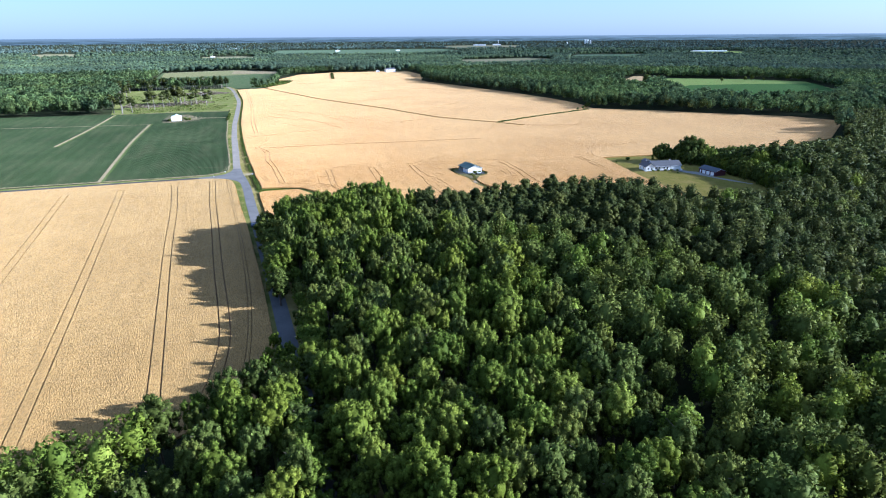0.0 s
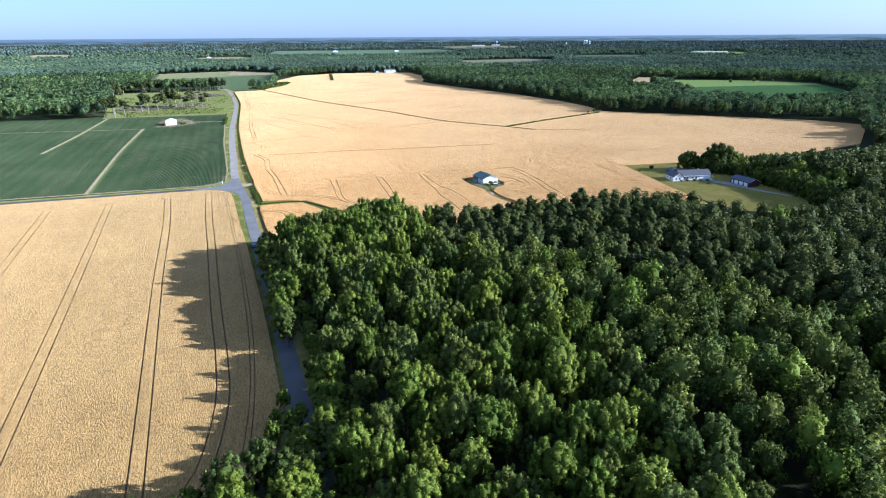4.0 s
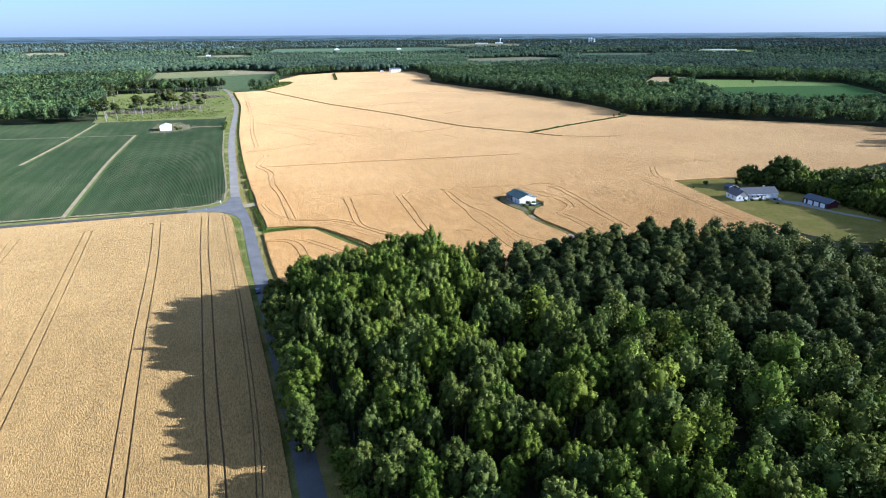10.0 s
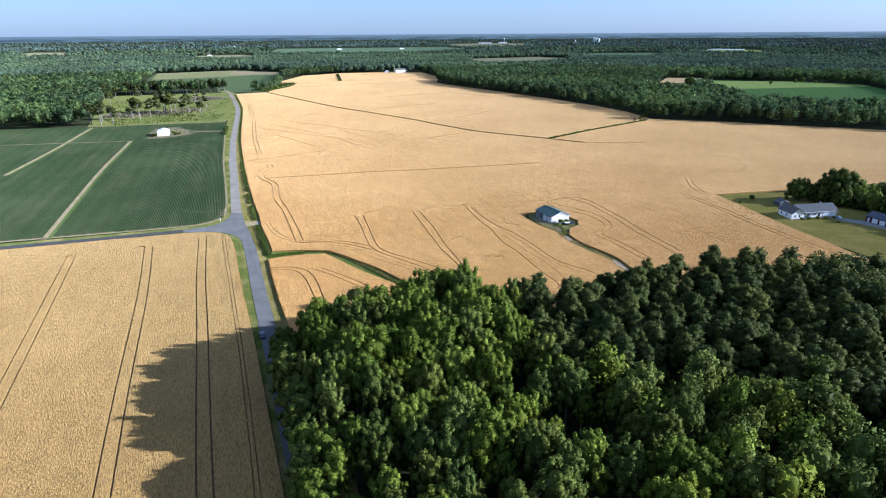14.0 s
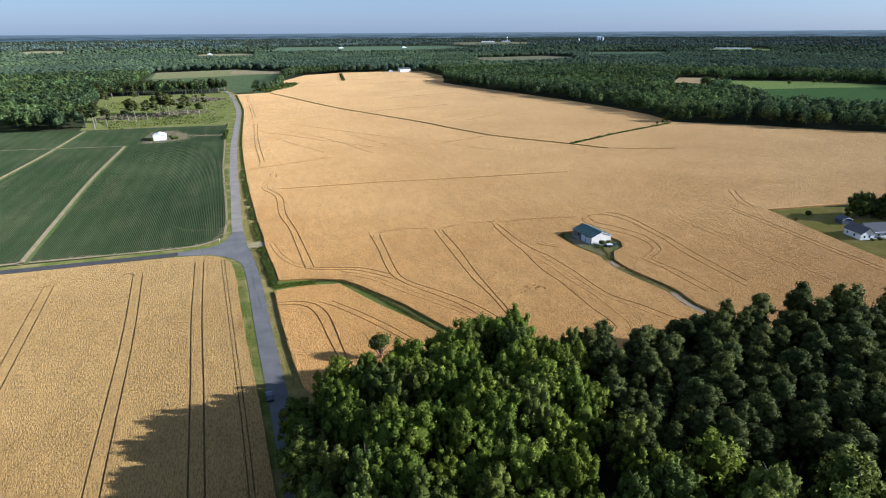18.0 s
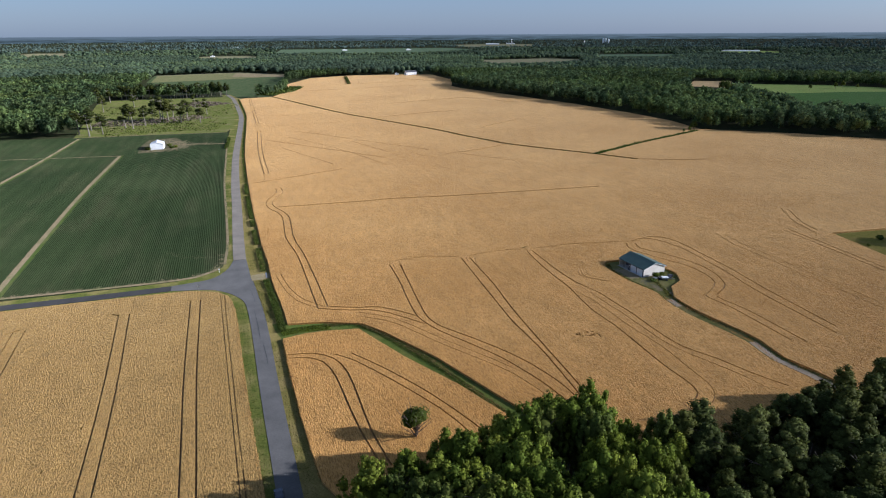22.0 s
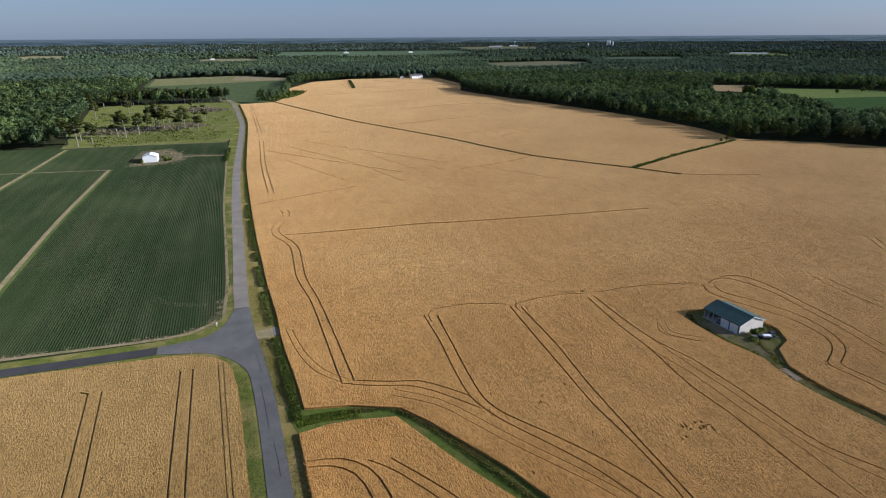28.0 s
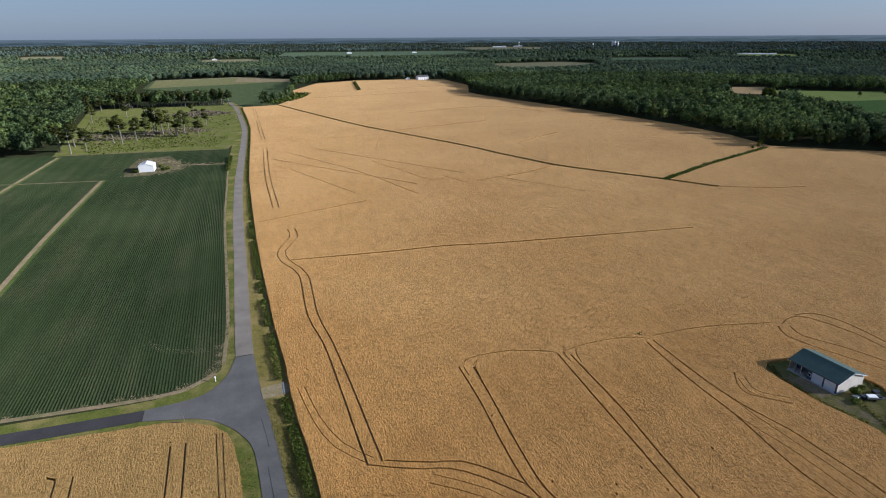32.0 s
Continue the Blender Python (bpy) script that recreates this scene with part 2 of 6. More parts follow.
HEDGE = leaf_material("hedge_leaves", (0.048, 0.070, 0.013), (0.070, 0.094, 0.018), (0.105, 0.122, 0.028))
# The farthest woods have the most haze painted into the base colour.
HAZIEST = leaf_material("haze_tinted_leaves", (0.096, 0.132, 0.118), (0.112, 0.150, 0.134), (0.130, 0.170, 0.150), 0.9, 0.1)
# Mid-distance leaves, lightened and blued: a first step of painted haze.
MID_OAK = leaf_material("hazed_wood_leaves", (0.078, 0.114, 0.041), (0.104, 0.146, 0.052), (0.143, 0.189, 0.065), 0.9, 0.45)
MID_DARK = leaf_material("hazed_wood_needles", (0.067, 0.100, 0.044), (0.087, 0.123, 0.054), (0.113, 0.151, 0.065), 0.9, 0.5)
DEAD = plain("dead_twigs", (0.20, 0.15, 0.11), (0.12, 0.09, 0.07), 1.0)
WHITE = plain("white_siding", (0.78, 0.78, 0.76), (0.68, 0.68, 0.66), 1.0, 0.6)
CREAM = plain("cream_metal", (0.52, 0.49, 0.43), (0.45, 0.42, 0.37), 0.8, 0.5)
# White door paint with the bluish grey of shade in its colour.
SHADED_DOOR = plain("shaded_white_door_paint", (0.52, 0.56, 0.60), (0.46, 0.50, 0.54), 0.8, 0.5)
GREEN_ROOF = plain("green_metal_roof", (0.060, 0.098, 0.084), (0.046, 0.080, 0.068), 0.6, 0.5, 0.0)
SLATE_ROOF = plain("slate_shingles", (0.11, 0.12, 0.14), (0.08, 0.085, 0.10), 1.5, 0.9)
GREY_ROOF = plain("grey_shingles", (0.115, 0.115, 0.12), (0.085, 0.085, 0.09), 1.5, 0.9)
WHITE_ROOF = plain("white_metal_roof", (0.75, 0.75, 0.74), (0.66, 0.66, 0.66), 0.6, 0.45)
RED = plain("red_siding", (0.075, 0.020, 0.026), (0.055, 0.016, 0.022), 1.0, 0.6)
CONCRETE = plain("concrete", (0.36, 0.34, 0.30), (0.27, 0.25, 0.22), 1.0)
DARK = plain("dark_paint", (0.03, 0.03, 0.035), rough=0.4)
GLASS = plain("window_glass", (0.03, 0.04, 0.05), rough=0.08, spec=0.6)
METAL = plain("galvanised_steel", (0.45, 0.46, 0.47), rough=0.4, metal=0.8)
RUBBER = plain("rubber", (0.02, 0.02, 0.02), rough=0.8)
CARPAINT = plain("dark_blue_car_paint", (0.02, 0.025, 0.045), rough=0.2, spec=0.6)
SILVER = plain("silver_paint", (0.5, 0.5, 0.52), rough=0.3, metal=0.5)


# ---- mesh helpers ----
def np_mesh(name, verts, faces, material, tone=None, smooth=False, normals=None):
    """A mesh from arrays: verts (n, 3), faces (m, 3 or 4); tone: one number a vertex."""
    verts, faces = np.asarray(verts, np.float32), np.asarray(faces, np.int32)
    me = bpy.data.meshes.new(name)
    m, k = faces.shape
    me.vertices.add(len(verts))
    me.vertices.foreach_set("co", verts.ravel())
    me.loops.add(m * k)
    me.loops.foreach_set("vertex_index", faces.ravel())
    me.polygons.add(m)
    me.polygons.foreach_set("loop_start", np.arange(0, m * k, k, dtype=np.int32))
    me.polygons.foreach_set("use_smooth", np.full(m, smooth))
    if tone is not None:
        me.attributes.new("tone", "FLOAT", "POINT").data.foreach_set("value", np.asarray(tone, np.float32))
    me.update(calc_edges=True)
    if normals is not None:
        me.normals_split_custom_set_from_vertices(np.asarray(normals, np.float32).tolist())
    me.materials.append(material)
    return me


def part(name, bm, material, parent, label=""):
    me = bpy.data.meshes.new(name)
    bmesh.ops.recalc_face_normals(bm, faces=bm.faces)
    bm.to_mesh(me)
    bm.free()
    me.materials.append(material)
    ob = new(name, me)
    ob.parent = parent
    return tagged(ob, label) if label else ob


def thing(name, m, label, category, group="", kind=""):
    ob = new(name)
    ob.empty_display_size = 0.5
    ob.matrix_basis = m
    return tagged(ob, label, category, group, kind)


def box(x0, x1, y0, y1, z0, z1, bm=None, bevel=0.0):
    bm = bm or bmesh.new()
    r = bmesh.ops.create_cube(bm, size=1.0)
    for v in r["verts"]:
        v.co = Vector((x0 + (v.co.x + 0.5) * (x1 - x0), y0 + (v.co.y + 0.5) * (y1 - y0), z0 + (v.co.z + 0.5) * (z1 - z0)))
    if bevel:
        edges = list({e for v in r["verts"] for e in v.link_edges})
        bmesh.ops.bevel(bm, geom=edges, offset=bevel, segments=2, affect="EDGES")
    return bm


def tube(a, b, r0, r1, n=8, bm=None):
    bm = bm or bmesh.new()
    a, b = Vector(a), Vector(b)
    q = (b - a).to_track_quat("Z", "Y")
    rings = [[bm.verts.new(p + q @ Vector((r * math.cos(i * math.tau / n), r * math.sin(i * math.tau / n), 0))) for i in range(n)]
             for p, r in ((a, r0), (b, r1))]
    for i in range(n):
        bm.faces.new((rings[0][i], rings[0][(i + 1) % n], rings[1][(i + 1) % n], rings[1][i]))
    bm.faces.new(rings[0][::-1])
    bm.faces.new(rings[1])
    return bm


def prism(profile, y0, y1, bm=None):
    """A profile in x, z, pulled along y."""
    bm = bm or bmesh.new()
    a = [bm.verts.new((x, y0, z)) for x, z in profile]
    b = [bm.verts.new((x, y1, z)) for x, z in profile]
    n = len(profile)
    for i in range(n):
        bm.faces.new((a[i], a[(i + 1) % n], b[(i + 1) % n], b[i]))
    bm.faces.new(a[::-1])
    bm.faces.new(b)
    return bm


def smooth_line(pts, step=4.0):
    """A smooth line through points of the plan, at even steps."""
    p = [Vector(q) for q in pts]
    p = [2 * p[0] - p[1], *p, 2 * p[-1] - p[-2]]
    out = []
    for i in range(1, len(p) - 2):
        a, b, c, d = p[i - 1:i + 3]
        n = max(2, int((c - b).length / step))
        for k in range(n):
            t = k / n
            out.append(0.5 * (2 * b + (c - a) * t + (2 * a - 5 * b + 4 * c - d) * t * t + (3 * b - a - 3 * c + d) * t ** 3))
    out.append(p[-2])
    return out


def offset_line(line, d):
    out = []
    for i, p in enumerate(line):
        w = (line[min(i + 1, len(line) - 1)] - line[max(i - 1, 0)]).normalized()
        out.append(p + Vector((w.y, -w.x)) * d)
    return out


def band(line, left, right):
    """The outline of a strip along a line, from left to right of it."""
    return offset_line(line, left) + offset_line(line, right)[::-1]


def inside(poly, x, y):
    """Which points (arrays) lie in a polygon of the plan."""
    r = np.zeros(np.shape(x), bool)
    n = len(poly)
    for i in range(n):
        (x0, y0), (x1, y1) = poly[i][:2], poly[(i + 1) % n][:2]
        if y0 != y1:
            r ^= ((y0 > y) != (y1 > y)) & (x < (x1 - x0) * (y - y0) / (y1 - y0) + x0)
    return r


def sheet(name, outline, z, material, label, category, thick=0.0, kind="structure"):
    """A flat patch of ground; thick: how far its sides go down."""
    polys = triangulate(outline, [], 0)
    return slab(name, polys, z, thick or 0.05, material, label, category, kind)


def ccw(loop):
    turn = sum(a[0] * b[1] - b[0] * a[1] for a, b in zip(loop, [*loop[1:], loop[0]]))
    return loop if turn > 0 else loop[::-1]


def triangulate(outline, holes, grid, area=None):
    from mathutils import geometry
    verts, faces = [], []
    for loop in (outline, *holes):
        loop = ccw(loop)
        faces.append(list(range(len(verts), len(verts) + len(loop))))
        verts += [Vector(p[:2]) for p in loop]
    if grid:
        x0, x1, y0, y1 = area
        gx, gy = np.meshgrid(np.arange(x0, x1, grid), np.arange(y0, y1, grid))
        gx = gx + rng.uniform(-0.35, 0.35, gx.shape) * grid
        gy = gy + rng.uniform(-0.35, 0.35, gy.shape) * grid
        ok = inside(outline, gx, gy)
        for h in holes:
            hx, hy = [q[0] for q in h], [q[1] for q in h]
            near = ok & (gx > min(hx)) & (gx < max(hx)) & (gy > min(hy)) & (gy < max(hy))
            if near.any():
                ok &= ~(near & inside(h, gx, gy))
        verts += [Vector(p) for p in zip(gx[ok].tolist(), gy[ok].tolist())]
    v, _, f, _, _, of = geometry.delaunay_2d_cdt(verts, [], faces, 1, 1e-4)
    keep = [t for t, o in zip(f, of) if 0 in o and len(o) == 1]
    return v, keep


def slab(name, polys, z, thick, material, label, category, kind, bumpy=0.0):
    v, f = polys
    once = {}
    for t in f:
        for i in range(len(t)):
            a, b = t[i], t[(i + 1) % len(t)]
            once[(a, b)] = True
    rim = [(a, b) for a, b in once if (b, a) not in once]
    n = len(v)
    zs = z + (rng.uniform(-bumpy, bumpy, n) if bumpy else np.zeros(n))
    verts = [(p.x, p.y, h) for p, h in zip(v, zs)]
    low, faces = {}, [tuple(t) for t in f]
    for a, b in rim:
        for k in (a, b):
            if k not in low:
                low[k] = len(verts)
                verts.append((v[k].x, v[k].y, z - thick))
        faces.append((b, a, low[a], low[b]))
    me = bpy.data.meshes.new(name)
    me.from_pydata(verts, [], faces)
    me.update()
    me.materials.append(material)
    return tagged(new(name, me), label, category, "", kind)


# ---- the plan ----
ROAD_LINE = smooth_line([(13.0, -90), (12.5, 20), (11, 100), (9.4, 172), (8.6, 213), (6.6, 290), (4.9, 345), (4.3, 375), (3.5, 396), (1.6, 420),
                         (-0.6, 450), (-0.4, 527), (-0.2, 602), (1.5, 690), (4.8, 770), (8.6, 860), (11, 940), (9.5, 1020), (5, 1156), (-4, 1235)])
SIDE_LINE = smooth_line([(-25, 426.8), (-57, 427.6), (-140, 431), (-420, 440)])
FIELD_WEST = [(-420, 433), (-137, 426), (-56, 423.2), (-20, 420.9), (-14.2, 419), (-8.6, 415.6), (-5.4, 411.5), (-4.1, 406.5), (-3.1, 399), (-2.4, 386), (-1.7, 366), (-1.2, 352), (-0.6, 339), (0.2, 324),
              (1.4, 305), (2.0, 290), (3.5, 250), (4.5, 218), (5, 180), (1, 150), (-21, 138), (-46, 128), (-100, 112), (-260, 80), (-420, 60)]
FIELD_EAST = [(12.9, 381.5), (12.6, 390), (12.1, 400), (11.2, 410), (10.5, 424), (10.6, 437), (9.9, 451), (9.1, 466), (8.7, 488), (7.9, 520), (7.5, 560), (7.6, 623), (8.2, 690), (11, 770), (14.8, 860), (17.5, 940), (17, 1010), (13.5, 1153),
              (62, 1165), (83, 1225), (107, 1411), (168, 1565), (261, 1619), (376, 1612), (452, 1582), (440, 1395), (384, 1250), (384, 1199),
              (413, 1041), (436, 909), (446, 802), (446, 730), (433, 668), (496, 615), (516, 588), (592, 516), (608, 474), (583, 450), (500, 393),
              (393, 374), (308, 384), (262, 390), (254, 351), (249, 325), (247, 308), (242, 280), (238, 262), (200, 275), (150, 287), (125, 288),
              (95, 290), (74, 297), (67, 306), (60, 324), (52, 345), (41, 366), (36, 373.5), (24, 379)]
FIELD_SMALL = [(10.5, 371.6), (17.5, 372.8), (25, 372.2), (34, 370.3), (43, 349), (53, 329.5), (60, 312), (64, 298), (40, 290), (18, 294), (13, 305), (11.9, 318), (11.3, 332), (10.8, 349)]
SOY_FIELD = [(-5.3, 461), (-7.3, 443.5), (-13.6, 436.6), (-24, 433.5), (-58, 435), (-140, 440), (-420, 449), (-420, 872), (-181, 842), (-140, 837), (-75, 832),
             (-4.2, 823), (-4.6, 760), (-5.6, 690), (-6.7, 595), (-6.1, 540), (-5.3, 495)]
CLEARING = [(-140, 838), (-75, 833), (-5, 824), (2, 860), (4, 955), (2, 1080), (-2, 1195), (-89, 1198), (-165, 1200), (-175, 1150), (-155, 972)]
YARD = [(260, 389), (283, 389), (305, 381), (309, 350), (312, 320), (320, 296), (312, 278), (302, 264), (290, 256), (274, 262), (262, 265), (252, 272), (248, 284), (248, 308),
        (250, 325), (255, 351)]
DITCH_LINES = [[(62, 1165), (123, 940), (149, 868), (189.3, 764.7), (202.1, 720.9), (213.4, 687.8), (221.6, 663.7), (237.2, 638.3), (252.7, 616.6), (267.3, 596.2), (279.8, 575.6), (285.1, 567.9)], [(267.3, 596.2), (297.8, 610.6), (331.7, 626.7), (384.2, 647.8), (423.8, 663.7)]]
SHED_DRIVE = smooth_line([(146.5, 262), (147, 296), (144.2, 311), (145.8, 322), (144.2, 333), (142.2, 344), (142.5, 356), (146, 368)], 5)
SHED_YARD = [(141, 364), (138.5, 374), (138, 384), (138, 391), (142, 394), (151, 393.5), (158, 391.5), (159.5, 383), (160.5, 374), (157, 367.5), (150, 364), (145.5, 357), (142, 357)]
FAR_MEADOW = [(585, 745), (620, 715), (690, 830), (766, 985), (850, 1085), (900, 1085), (1020, 1000), (1060, 900), (960, 760), (840, 640), (740, 600), (640, 650)]
FAR_TAN = [(868, 1180), (930, 1146), (812, 1030), (772, 1082)]
NORTH_FIELD = [(-158, 1560), (-165, 1800), (27, 1866), (161, 1704), (120, 1540), (100, 1400), (82, 1240), (60, 1180), (14, 1165), (0, 1240), (-20, 1300), (-40, 1440), (-112, 1500)]


def rise(r):
    """Forced perspective for the camera: how far land is lifted, and things on it shrunk."""
    r = np.asarray(r, float)
    u = np.clip((r - 2500) / 2450, 0, 1)
    d = np.where(r > 2500, 2500 + (r - 2500) / (1 - 0.97 * u), r)
    s = r / np.maximum(d, 1)
    return 88 * (1 - s), s


HUB = (0.0, 150.0)


def land_z(x, y):
    return rise(np.hypot(np.asarray(x) - HUB[0], np.asarray(y) - HUB[1]))


def squeezed_place(x, y):
    """Where a far point of the flat plan is drawn in on the lifted land to fit the view, with its scale."""
    dx, dy = x - HUB[0], y - HUB[1]
    d = math.hypot(dx, dy)
    lo, hi = 0.0, 4949.0
    for _ in range(50):
        m = (lo + hi) / 2
        if m / float(rise(m)[1]) < d:
            lo = m
        else:
            hi = m
    z, s = rise(lo)
    return HUB[0] + dx * lo / d, HUB[1] + dy * lo / d, float(z), float(s)


# ---- the ground ----
rad = np.concatenate([np.linspace(0, 2500, 26), np.linspace(2550, 4960, 60)])
ang = np.linspace(0, math.tau, 121)[:-1]
gz, _ = rise(rad)
gv = [(HUB[0], HUB[1], -0.08)]
gf = []
for i, r in enumerate(rad[1:], 1):
    for a in ang:
        gv.append((HUB[0] + r * math.sin(a), HUB[1] + r * math.cos(a), gz[i] - 0.08))
for k in range(120):
    gf.append((0, 1 + (k + 1) % 120, 1 + k))
for i in range(1, len(rad) - 1):
    for k in range(120):
        a, b = 1 + (i - 1) * 120 + k, 1 + (i - 1) * 120 + (k + 1) % 120
        gf.append((a, b, b + 120, a + 120))
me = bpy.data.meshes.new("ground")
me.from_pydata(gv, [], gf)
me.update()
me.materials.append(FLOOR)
tagged(new("ground", me), "flat wooded lowland with very dark leaf litter, partly as shade", "ground", kind="structure")

# Verges on both sides of the road, then the roads on top.
sheet("verge", band(ROAD_LINE, -9.5, 0), 0.0, VERGE, "mown green roadside grass", "verge")
sheet("verge", band(ROAD_LINE, 0, 10.5), 0.0, VERGE_DRY, "dry yellow roadside grass beside the ditch", "verge")
sheet("verge", band(SIDE_LINE, -6.5, 6.5), 0.004, VERGE, "narrow grass verge along the side road", "verge")
for corner in ([(-27, 427), (-27, 434.3), (-14.5, 437), (-8.5, 443.5), (-6.2, 456), (-1, 456), (-1, 427)], [(-27, 427), (-27, 420), (-9, 415.5), (-3, 403), (0, 403), (0, 427)]):
    sheet("verge", corner, 0.002, VERGE, "grass corner of the junction", "verge")
sheet("ditch_bank", [(8.2, 384), (9, 378), (10.5, 371.7), (17.5, 372.9), (25, 372.3), (34, 370.4), (43, 349.1), (53, 329.6), (60, 312.1), (64, 298), (74, 297), (67, 306), (60, 324), (52, 345), (41, 366), (36, 373.5),
      (24, 379), (12.9, 381.5), (12.4, 384)], 0.045, LUSH, "lush green grass in the ditch between two wheat fields", "grass")
soy_field = sheet("soybean_field", SOY_FIELD, 0.12, SOY, "dark green soybean field in straight rows", "field", 0.2)
sheet("clearing", CLEARING, 0.03, SCRUB, "scrubby cleared land with rough grass and slash", "clearing")
sheet("lawn", YARD, 0.04, LAWN, "mown house lawn, yellow green", "lawn")
sheet("meadow", FAR_MEADOW, 0.05, MEADOW, "pale green meadow between woods", "meadow")
sheet("crop_field", [(625, 712), (690, 815), (735, 885), (803, 921), (855, 909), (921, 900), (1035, 860), (960, 765), (840, 645), (740, 605), (645, 655)], 0.10, CROP, "deep green crop field between woods", "field")
sheet("stubble_field", FAR_TAN, 0.06, STUBBLE, "small tan field in a gap in the woods", "field")
sheet("north_field", NORTH_FIELD, 0.05, LOW_CROP, "low green field beyond the wheat", "field")
sheet("stubble_field", [(-150, 1575), (-158, 1790), (27, 1850), (150, 1700), (60, 1640), (-40, 1600)], 0.10, FALLOW, "tan and olive fallow strip before the woods", "field")
sheet("bare_strip", [(8, 1690), (20, 1832), (95, 1775), (149, 1696), (118, 1640)], 0.21, DIRT, "brown bare strip at the far end of the green field", "field")
sheet("fallow_rim", [(-160, 1785), (-162, 1812), (27, 1866), (155, 1712), (148, 1694), (24, 1838)], 0.16, PALE, "pale dry rim of the fallow strip", "field")

NW = smooth_line([(-3.25, 449.3), (-4, 446), (-6, 439), (-12, 431.5), (-25.5, 429.2)], 2)
SE = smooth_line([(-25.5, 424.4), (-11.8, 420.6), (-5.4, 415.2), (-2.0, 410), (0.2, 404), (1.3, 392)], 2)
sheet("road_junction", [*[tuple(p) for p in NW], *[tuple(p) for p in SE], (6.0, 388), (5.0, 404), (3.4, 422), (2.0, 449.4), (-3.2, 449.4)], 0.085, ROAD_MID,
      "worn grey asphalt flare where two lanes meet", "road", 0.1)
for stretch, m, lab in (([p for p in ROAD_LINE if p.y < 250], ROAD_MID, "narrow grey worn asphalt road through the wood"), ([p for p in ROAD_LINE if 245.5 < p.y < 450], ROAD_MID, "narrow grey asphalt country road"), ([p for p in ROAD_LINE if p.y > 445.5], ROAD, "narrow pale worn asphalt country road")):
    half = 2.55
    sheet("road", band(stretch, -half, half), 0.075 if "country" in lab and m is ROAD_MID else 0.07, m, lab, "road", 0.1)
sheet("side_road", band(SIDE_LINE, -2.4, 2.4), 0.08, ROAD_DARK, "dark freshly paved side road", "road", 0.1)


# ---- wheat ----
def pair(pts, gap=1.65, width=0.22):
    line = smooth_line(pts, 5)
    return [band(line, s * gap - width, s * gap + width) for s in (-1, 1)]


def single(pts, width=0.25):
    return [band(smooth_line(pts, 6), -width, width)]


tram_west = [*pair([(-16.3, 411), (-15.5, 360), (-13.7, 312), (-11.5, 247), (-9.5, 205), (-9.5, 180), (-13.5, 155), (-20, 143)]),
             *single([(-8, 412), (-6.6, 379), (-4.5, 330), (-2.8, 289), (-1.5, 231), (-1.8, 200), (-3, 177), (-6, 152)], 0.13),
             *single([(-6.6, 412), (-5.4, 379), (-3.4, 330), (-1.7, 289), (-0.3, 231), (-0.6, 200), (-1.8, 177), (-4.5, 152)], 0.13),
             *pair([(-38.6, 407), (-35, 349), (-32.5, 276), (-28, 186), (-26, 145)]),
             *pair([(-68.5, 405), (-60, 242), (-55.5, 145), (-55, 130)]),
             *pair([(-98, 402), (-91, 264), (-86, 150)]), *pair([(-130, 404), (-122, 250), (-118, 150)]),
             *single([(-40.2, 407), (-42.5, 408.5)], 0.3), *single([(-68, 406.5), (-72, 404)], 0.3)]
